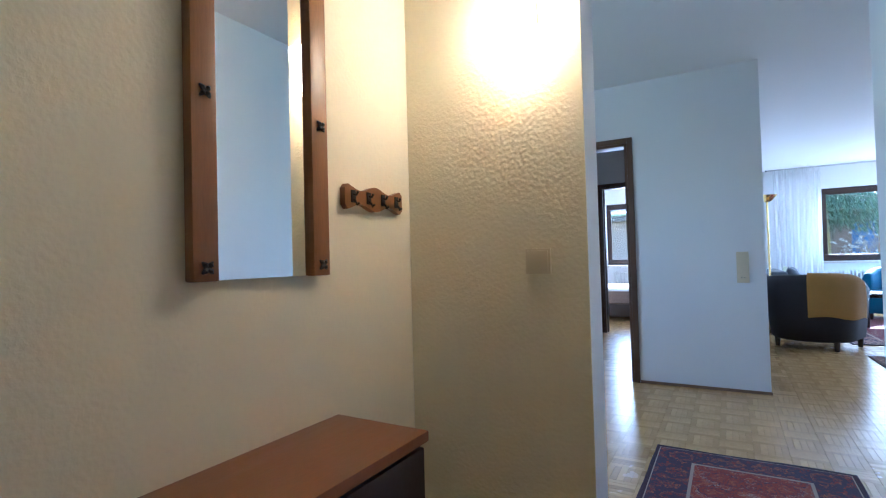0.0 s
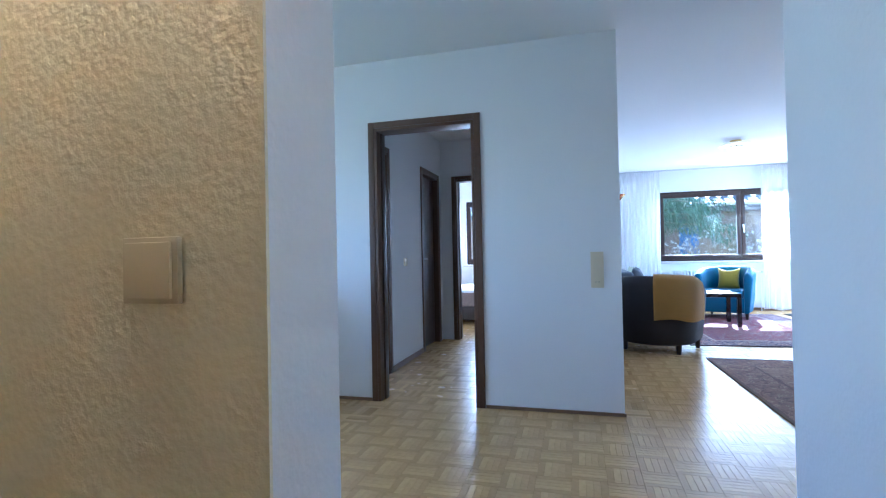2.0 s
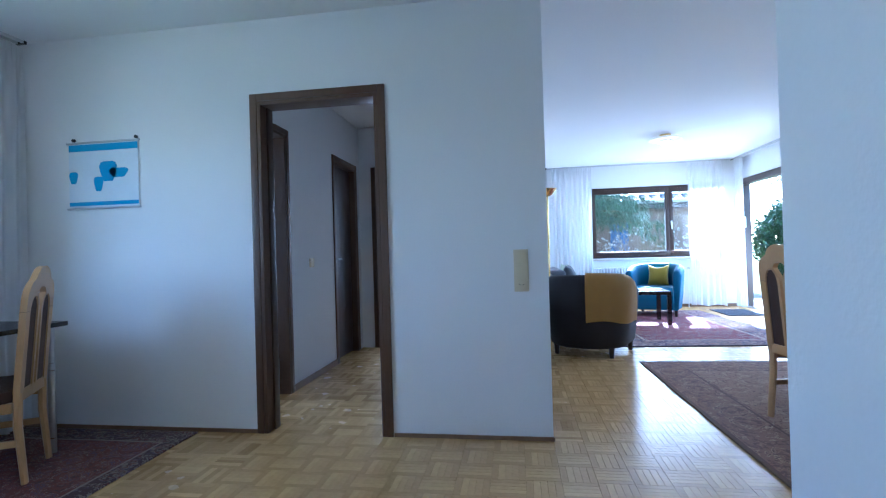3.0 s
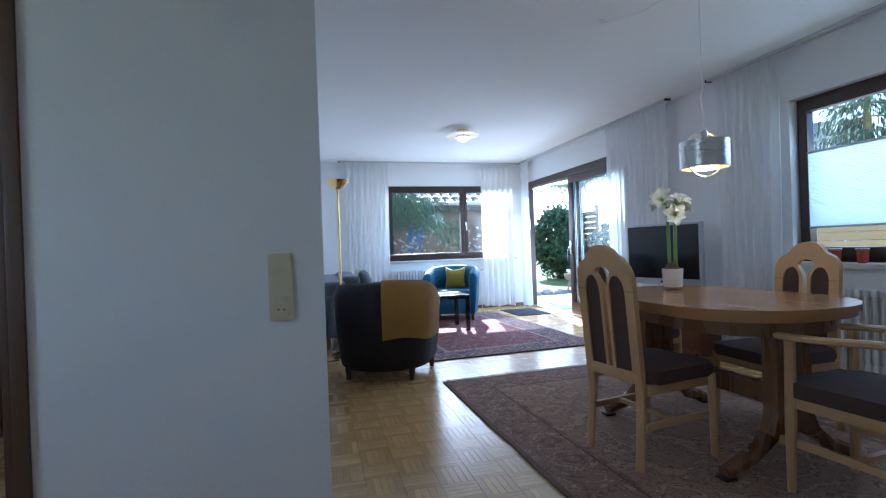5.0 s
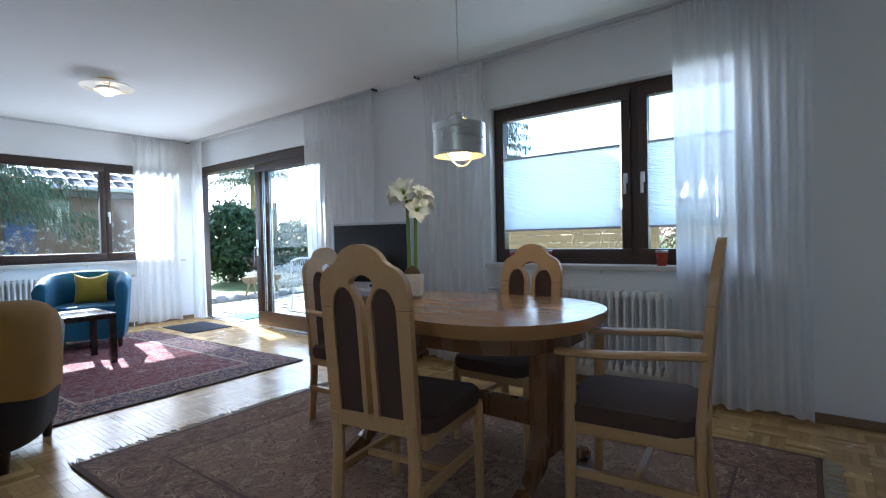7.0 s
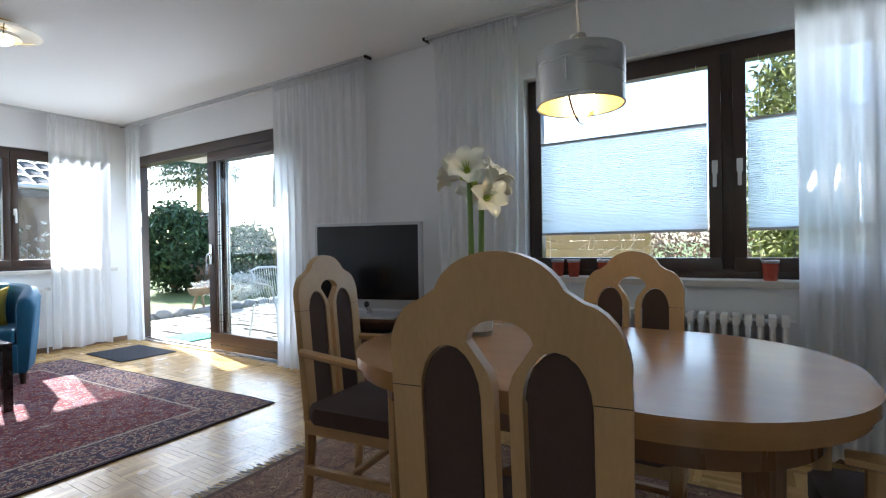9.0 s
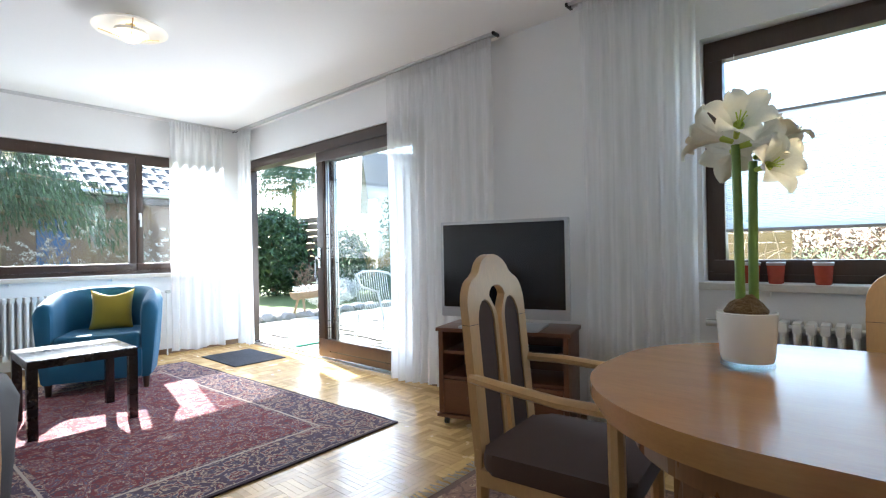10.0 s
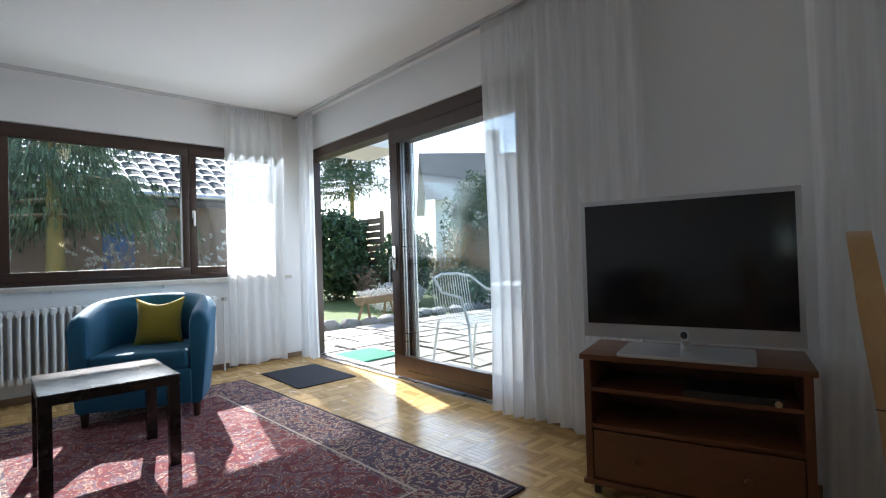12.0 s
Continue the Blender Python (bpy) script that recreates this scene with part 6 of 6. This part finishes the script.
shrub("golden_shrub", "golden ornamental shrub in the bed", 13.0, 9.8, -0.14, (0.7, 0.8, 1.0), 3000, 0.08, M_YELLEAF, 20)


def bare_bush(name, label, x, y, z, h, n, seed, material=M_TWIG, tips=None):
    """A leafless shrub of thin forked stems."""
    t = thing(name, label, "shrub", pose(x, y, z))
    r = random.Random(seed)
    bm = bmesh.new()
    heads = bmesh.new()
    for _ in range(n):
        a, o = r.uniform(0, 6.28), r.uniform(0.15, 0.6)
        p = [Vector((0.08 * math.cos(a), 0.08 * math.sin(a), 0))]
        k = r.uniform(0.6, 1.0) * h
        for j in (1, 2, 3):
            p.append(Vector((o * k * math.cos(a) * j / 3 + r.uniform(-0.04, 0.04), o * k * math.sin(a) * j / 3 + r.uniform(-0.04, 0.04), k * j / 3)))
        tube(bm, p, [0.010, 0.008, 0.005, 0.003], 5)
        for _ in range(5):
            q = p[r.randint(1, 3)]
            e = q + Vector((r.uniform(-0.3, 0.3), r.uniform(-0.3, 0.3), r.uniform(0.08, 0.35))) * h * 0.5
            tube(bm, [q, (q + e) / 2 + Vector((0.02, 0.01, 0)), e], [0.005, 0.004, 0.002], 4)
            if tips:
                leaves(heads, 14, e, (0.05, 0.05, 0.04), 0.022, r.randint(0, 9999), 0.3)
    part("stems", bm, material, t)
    if tips:
        part("flower_heads", heads, tips, t, smooth=0)
    else:
        heads.free()
    return t


bare_bush("hydrangea", "dry brown hydrangea with old flower heads", 8.9, 12.6, -0.14, 0.9, 16, 31, M_TWIG, M_DRY)
bare_bush("hydrangea", "dry brown hydrangea with old flower heads", 8.5, 11.7, -0.14, 0.8, 14, 32, M_TWIG, M_DRY)
bare_bush("bare_shrub", "pale leafless shrub before the garage", 3.25, 10.2, -0.14, 1.9, 34, 33)
bare_bush("bare_shrub", "pale leafless shrub before the garage", 4.15, 10.3, -0.14, 1.6, 24, 34, M_TWIG, M_BLOSSOM)
bare_bush("bare_shrub", "leafless shrub outside the dining window", 5.9, 0.85, -0.14, 1.35, 22, 35)
bare_bush("ornamental_grass", "tall golden dry ornamental grass", 12.0, 10.6, -0.14, 1.7, 90, 36, M_STRAW)
bare_bush("bare_shrub", "pale leafless shrub before the garage", 3.75, 10.7, -0.14, 2.0, 44, 71)
bare_bush("bare_shrub", "pale leafless shrub before the garage", 2.75, 10.9, -0.14, 1.5, 30, 72, M_TWIG, M_BLOSSOM)
bare_bush("bare_shrub", "bare twiggy shrub behind the rockery", 10.3, 8.7, -0.14, 1.7, 50, 73)
bare_bush("bare_shrub", "bare twiggy shrub behind the rockery", 10.9, 9.9, -0.14, 1.8, 54, 74, M_TWIG, M_DRY)
bare_bush("ornamental_grass", "golden dry grass clump behind the rockery", 10.5, 10.9, -0.14, 1.6, 80, 75, M_STRAW)
bare_bush("bare_shrub", "bare twiggy shrub behind the rockery", 11.3, 8.0, -0.14, 1.9, 54, 76)
bare_bush("bare_shrub", "bare twiggy shrub behind the rockery", 10.2, 7.6, -0.14, 1.3, 44, 77, M_TWIG, M_DRY)
shrub("garden_shrub", "low green cushion plant among the stones", 8.7, 8.3, -0.14, (0.5, 0.7, 0.32), 1800, 0.04, M_NEEDLE, 78)
shrub("garden_shrub", "low pale flowering cushion plant among the stones", 9.2, 7.5, -0.14, (0.5, 0.6, 0.30), 1600, 0.04, M_BLOSSOM, 79)
bare_bush("bare_shrub", "grey leafless hedge plant behind the terrace", 13.5, 7.6, -0.14, 1.7, 40, 37)
bare_bush("bare_shrub", "grey leafless hedge plant behind the terrace", 13.2, 9.0, -0.14, 1.8, 40, 38)
bare_bush("bare_shrub", "grey leafless hedge plant behind the terrace", 13.0, 6.2, -0.14, 1.6, 36, 39)


def spruce(x, y, z, h, r0, seed, label, low=1.2, mt=M_NEEDLE):
    """A spruce: straight trunk, whorls of drooping boughs with hanging sprays."""
    t = thing("spruce_tree", label, "tree", pose(x, y, z))
    r = random.Random(seed)
    bm = bmesh.new()
    tube(bm, [(0, 0, 0), (0.02, 0, h * 0.3), (0, 0.02, h * 0.7), (0, 0, h)], [0.15, 0.12, 0.07, 0.015], 12)
    part("trunk", bm, M_BARK, t, "trunk with yellow light put into the bark colour")
    limbs = bmesh.new()
    crown = bmesh.new()
    zz = low
    while zz < h * 0.97:
        ln0 = r0 * (1 - (zz - low) / (h - low)) ** 0.55 + 0.25
        for k in range(6):
            a = r.uniform(0, 6.28)
            ln = ln0 * r.uniform(0.75, 1.1)
            d = Vector((math.cos(a), math.sin(a), 0))
            pts = [Vector((0, 0, zz)), d * ln * 0.5 + Vector((0, 0, zz - 0.05 * ln)), d * ln + Vector((0, 0, zz - 0.14 * ln))]
            tube(limbs, pts, [0.028, 0.016, 0.005], 5)
            m = int(220 * ln)
            for j in range(m):
                f = r.uniform(0.15, 1.0)
                p = pts[0].lerp(pts[2], f) + Vector((0, 0, 0.08 * ln * math.sin(f * 3.1)))
                side = d.cross(Vector((0, 0, 1))) * r.uniform(-1, 1) * 0.42 * ln * (1.1 - f)
                p = p + side + Vector((0, 0, -0.45 * r.random() ** 2 * (0.4 + f)))
                dn = (d * r.uniform(0.1, 0.7) + side * 0.4 + Vector((0, 0, -r.uniform(0.5, 1.6)))).normalized()
                s = r.uniform(0.06, 0.15)
                w = dn.cross(Vector((r.random() - 0.5, r.random() - 0.5, r.random() - 0.5))).normalized() * s * 0.10
                e = p + dn * s
                crown.faces.new([crown.verts.new(p - w * 0.6), crown.verts.new(p + dn * s * 0.5 - w), crown.verts.new(e), crown.verts.new(p + dn * s * 0.5 + w), crown.verts.new(p + w * 0.6)])
        zz += r.uniform(0.20, 0.34)
    part("limbs", limbs, M_TWIG, t)
    part("crown", crown, mt, t, smooth=0)
    return t


spruce(2.12, 10.6, -0.14, 4.1, 1.9, 41, "spruce tree with a yellow-lit trunk by the window", 1.95)
spruce(15.5, 22.8, -0.14, 12.5, 2.7, 42, "tall dark spruce behind the laurel bush", 4.6)
spruce(11.8, 5.6, -0.14, 5.5, 1.1, 43, "spruce tree seen from the dining window", 1.6)

# garage of the neighbour: brick wall, blue door, tiled roof
t = thing("garage_building", "low brown brick garage with a blue door and tiled roof", "building", pose(0, 0, 0))
part("wall", B((-3.5, 6.4, 12.2, 12.4, -0.14, 2.28)), M_BRICK, t)
part("side_wall", B((6.2, 6.4, 12.4, 17.5, -0.14, 2.28)), M_BRICK, t)
part("door", B((3.05, 3.50, 12.17, 12.21, -0.14, 1.85), bev=0.01), M_BLUEDOOR, t, "blue painted plank door")
part("door_frame", B((2.98, 3.05, 12.16, 12.21, -0.14, 1.93), bev=0.01), M_BLUEDOOR, t)
part("fascia", B((-3.7, 6.6, 11.75, 11.83, 2.14, 2.34), bev=0.01), M_DARKWOOD, t, "dark timber fascia board")
bm = bmesh.new()
tube(bm, [(-3.7, 11.70, 2.34), (6.6, 11.70, 2.34)], 0.06, 10)
part("gutter", bm, M_STEEL, t, "grey metal gutter")
verts, faces = [], []
for i in range(35):
    for j in range(8):
        x0 = -3.7 + i * 0.298
        y0, z0 = 11.75 + j * 0.33, 2.36 + j * 0.19
        b = len(verts)
        for dx, dz in ((0.0, 0.0), (0.07, 0.035), (0.20, 0.035), (0.29, 0.0)):
            verts += [(x0 + dx, y0, z0 + dz + 0.03), (x0 + dx, y0 + 0.36, z0 + 0.205 + dz)]
        for q in range(3):
            faces.append((b + 2 * q, b + 2 * q + 2, b + 2 * q + 3, b + 2 * q + 1))
me = bpy.data.meshes.new("roof_tiles")
me.from_pydata(verts, [], faces)
me.materials.append(M_TILE)
tagged(part("roof_tiles", me, None, t, "rows of dark roof tiles"), kind="stuff")

# wooden privacy fence by the laurel
t = thing("garden_fence", "weathered slatted wooden fence panel between posts", "fence", pose(-0.9, 0, 0))
for k in range(11):
    part("slat", B((10.2 - 0.012 * (k % 2), 10.23 - 0.012 * (k % 2), 12.1, 13.6, 0.05 + 0.19 * k, 0.05 + 0.19 * k + 0.17), bev=0.004), M_FENCE, t)
for y in (12.02, 13.64):
    part("post", B((10.17, 10.27, y - 0.045, y + 0.045, -0.14, 2.3), bev=0.006), M_FENCE, t)
t = thing("garden_fence", "sunlit larch board fence beyond the dining window", "fence", pose(0, 0, 0))
for k in range(10):
    part("slat", B((10.0 - 0.01 * (k % 2), 10.03 - 0.01 * (k % 2), 1.1, 6.0, -0.05 + 0.165 * k, -0.05 + 0.165 * k + 0.15), bev=0.004), M_YFENCE, t)
for k in range(4):
    part("post", B((10.03, 10.12, 1.1 + 1.6 * k, 1.2 + 1.6 * k, -0.14, 1.65), bev=0.006), M_YFENCE, t)

# house with chimney, far behind the garden
t = thing("neighbour_house", "white neighbouring house with a grey tiled roof and chimney", "house", pose(24.0, 19.5, -0.14, 0, 0, -38))
part("wall", B((-4.5, 4.5, -4, 4, 0, 4.2)), M_OUTWALL, t)
bm = bmesh.new()
a = [bm.verts.new(p) for p in ((-5, -4.8, 3.9), (5, -4.8, 3.9), (5, 0, 7.2), (-5, 0, 7.2), (5, 4.8, 3.9), (-5, 4.8, 3.9))]
bm.faces.new((a[0], a[1], a[2], a[3]))
bm.faces.new((a[3], a[2], a[4], a[5]))
bmesh.ops.solidify(bm, geom=bm.faces[:], thickness=0.18)
part("roof", bm, M_FARTILE, t)
bm = bmesh.new()
f0 = [bm.verts.new(p) for p in ((-4.5, -4, 4.2), (-4.5, 4, 4.2), (-4.5, 0, 7.0))]
bm.faces.new(f0)
f0 = [bm.verts.new(p) for p in ((4.5, -4, 4.2), (4.5, 4, 4.2), (4.5, 0, 7.0))]
bm.faces.new(f0)
part("gable", bm, M_OUTWALL, t)
part("chimney", B((-1.2, -0.5, -1.5, -0.8, 5.8, 8.2), bev=0.03), M_TILE, t)
for x in (-2.8, 0.2, 2.6):
    w = part("window", B((x - 0.5, x + 0.5, -4.06, -4.0, 1.2, 2.5)), M_DARKWOOD, t)
    part("pane", B((x - 0.42, x + 0.42, -4.08, -4.061, 1.28, 2.42)), M_SCREEN, w)

# hedge along the garden's end
hg = thing("garden_hedge", "long grey-brown hedge closing the garden", "hedge", pose(0, 0, 0))
bm = bmesh.new()
for k in range(16):
    leaves(bm, 900, (15.2 + 0.25 * math.sin(k * 1.7), -6 + 1.15 * k, 0.9), (0.6, 0.8, 1.05), 0.07, 60 + k, 0.4)
tagged(part("foliage", bm, M_DRY, hg, smooth=0), kind="stuff")
bm = bmesh.new()
for k in range(10):
    leaves(bm, 700, (-9 + 1.6 * k, 10.9 + 0.2 * math.sin(k), 0.35), (0.8, 0.4, 0.5), 0.06, 90 + k, 0.4)
hg = thing("low_hedge", "low dark planting before the garage wall", "hedge", pose(0, 0, 0))
tagged(part("foliage", bm, M_LEAF, hg, smooth=0), kind="stuff")

# white garden chair and table on the terrace
t = thing("garden_chair", "white wire garden armchair on the terrace", "chair", pose(4.66, 4.42, -0.045, 0, 0, 176) @ Matrix.Diagonal((1.08, 1.08, 1.05, 1)))
bm = bmesh.new()
for s in (-1, 1):
    tube(bm, [(s * 0.25, 0.24, 0.0), (s * 0.24, 0.20, 0.42), (s * 0.26, 0.14, 0.64), (s * 0.27, -0.10, 0.68), (s * 0.22, -0.26, 0.80)], 0.012, 8)
    tube(bm, [(s * 0.25, -0.28, 0.0), (s * 0.23, -0.20, 0.42)], 0.012, 8)
tube(bm, [(-0.22, -0.26, 0.80), (-0.10, -0.31, 0.83), (0.10, -0.31, 0.83), (0.22, -0.26, 0.80)], 0.012, 8)
part("frame", bm, M_WHITEWIRE, t)
bm = bmesh.new()
for k in range(15):
    x = -0.21 + 0.03 * k
    tube(bm, [(x, 0.22, 0.42), (x, -0.18, 0.40), (x * 1.02, -0.26, 0.55), (x, -0.30, 0.815)], 0.0035, 5)
for k in range(6):
    tube(bm, [(-0.23, 0.2 - 0.08 * k, 0.418), (0.23, 0.2 - 0.08 * k, 0.418)], 0.0035, 5)
part("mesh_seat", bm, M_WHITEWIRE, t)
t = thing("garden_table", "round white garden table on the terrace", "table", pose(5.78, 4.45, -0.045))
bm = bmesh.new()
lathe(bm, [(0.0, 0.69), (0.50, 0.69), (0.52, 0.70), (0.52, 0.72), (0.50, 0.725), (0.0, 0.725)], 40)
part("top", bm, M_WHITEWIRE, t)
for a in range(4):
    bm = bmesh.new()
    c, s_ = math.cos(a * 1.571 + 0.4), math.sin(a * 1.571 + 0.4)
    tube(bm, [(0.40 * c, 0.40 * s_, 0.0), (0.30 * c, 0.30 * s_, 0.4), (0.36 * c, 0.36 * s_, 0.69)], 0.014, 8)
    part("leg", bm, M_WHITEWIRE, t)

# the garden lies slightly turned against the house
GARDEN = Matrix.Translation((1.18, 1.38, 0)) @ pose(0, 0, 0, 0, 0, 1.6) @ Matrix.Translation((-1.24, -1.26, 0))
for o in set(bpy.data.objects) - INDOORS:
    if o.parent is None and o.name != "terrace":
        o.matrix_basis = GARDEN @ o.matrix_basis

# ---- parquet: blocks of five strips in alternating directions ----
floor = bpy.data.objects["floor"]
S = 0.16
bverts, bfaces = [], []


def strips(vs, fs, x, y, turn):
    w = S / 5
    for k in range(5):
        a0, a1 = x + 0.0003, x + S - 0.0003
        b0, b1 = y + k * w + 0.0003, y + (k + 1) * w - 0.0003
        if turn:
            a0, a1, b0, b1 = x + k * w + 0.0003, x + (k + 1) * w - 0.0003, y + 0.0003, y + S - 0.0003
        i = len(vs)
        c = 0.0003
        vs += [(a0, b0, -0.003), (a1, b0, -0.003), (a1, b1, -0.003), (a0, b1, -0.003), (a0 + c, b0 + c, 0.0), (a1 - c, b0 + c, 0.0), (a1 - c, b1 - c, 0.0), (a0 + c, b1 - c, 0.0)]
        fs += [(i + 4, i + 5, i + 6, i + 7), (i, i + 1, i + 5, i + 4), (i + 1, i + 2, i + 6, i + 5), (i + 2, i + 3, i + 7, i + 6), (i + 3, i, i + 4, i + 7)]


shared = []
for turn in (0, 1):
    v, f = [], []
    strips(v, f, 0, 0, turn)
    me = bpy.data.meshes.new("parquet_block")
    me.from_pydata(v, [], f)
    me.materials.append(M_PARQUET)
    shared.append(me)
for i in range(-22, 25):
    for j in range(-38, 39):
        x, y = i * S, j * S
        if x > 3.5 or y > 6.2 or y < -2.0 and x > 0.3 or y < -2.9 and x < -1.36:
            continue
        near = -1.7 < x < 0.3 and -1.5 < y < 0.0 or 0.0 < x < 1.0 and -1.2 < y < 1.9
        if near:
            part("parquet_block", shared[(i + j) % 2], None, floor, m=pose(x, y, 0))
        else:
            strips(bverts, bfaces, x, y, (i + j) % 2)
me = bpy.data.meshes.new("parquet")
me.from_pydata(bverts, [], bfaces)
me.materials.append(M_PARQUET)
tagged(part("parquet", me, None, floor, "oak mosaic parquet strips"), kind="stuff")
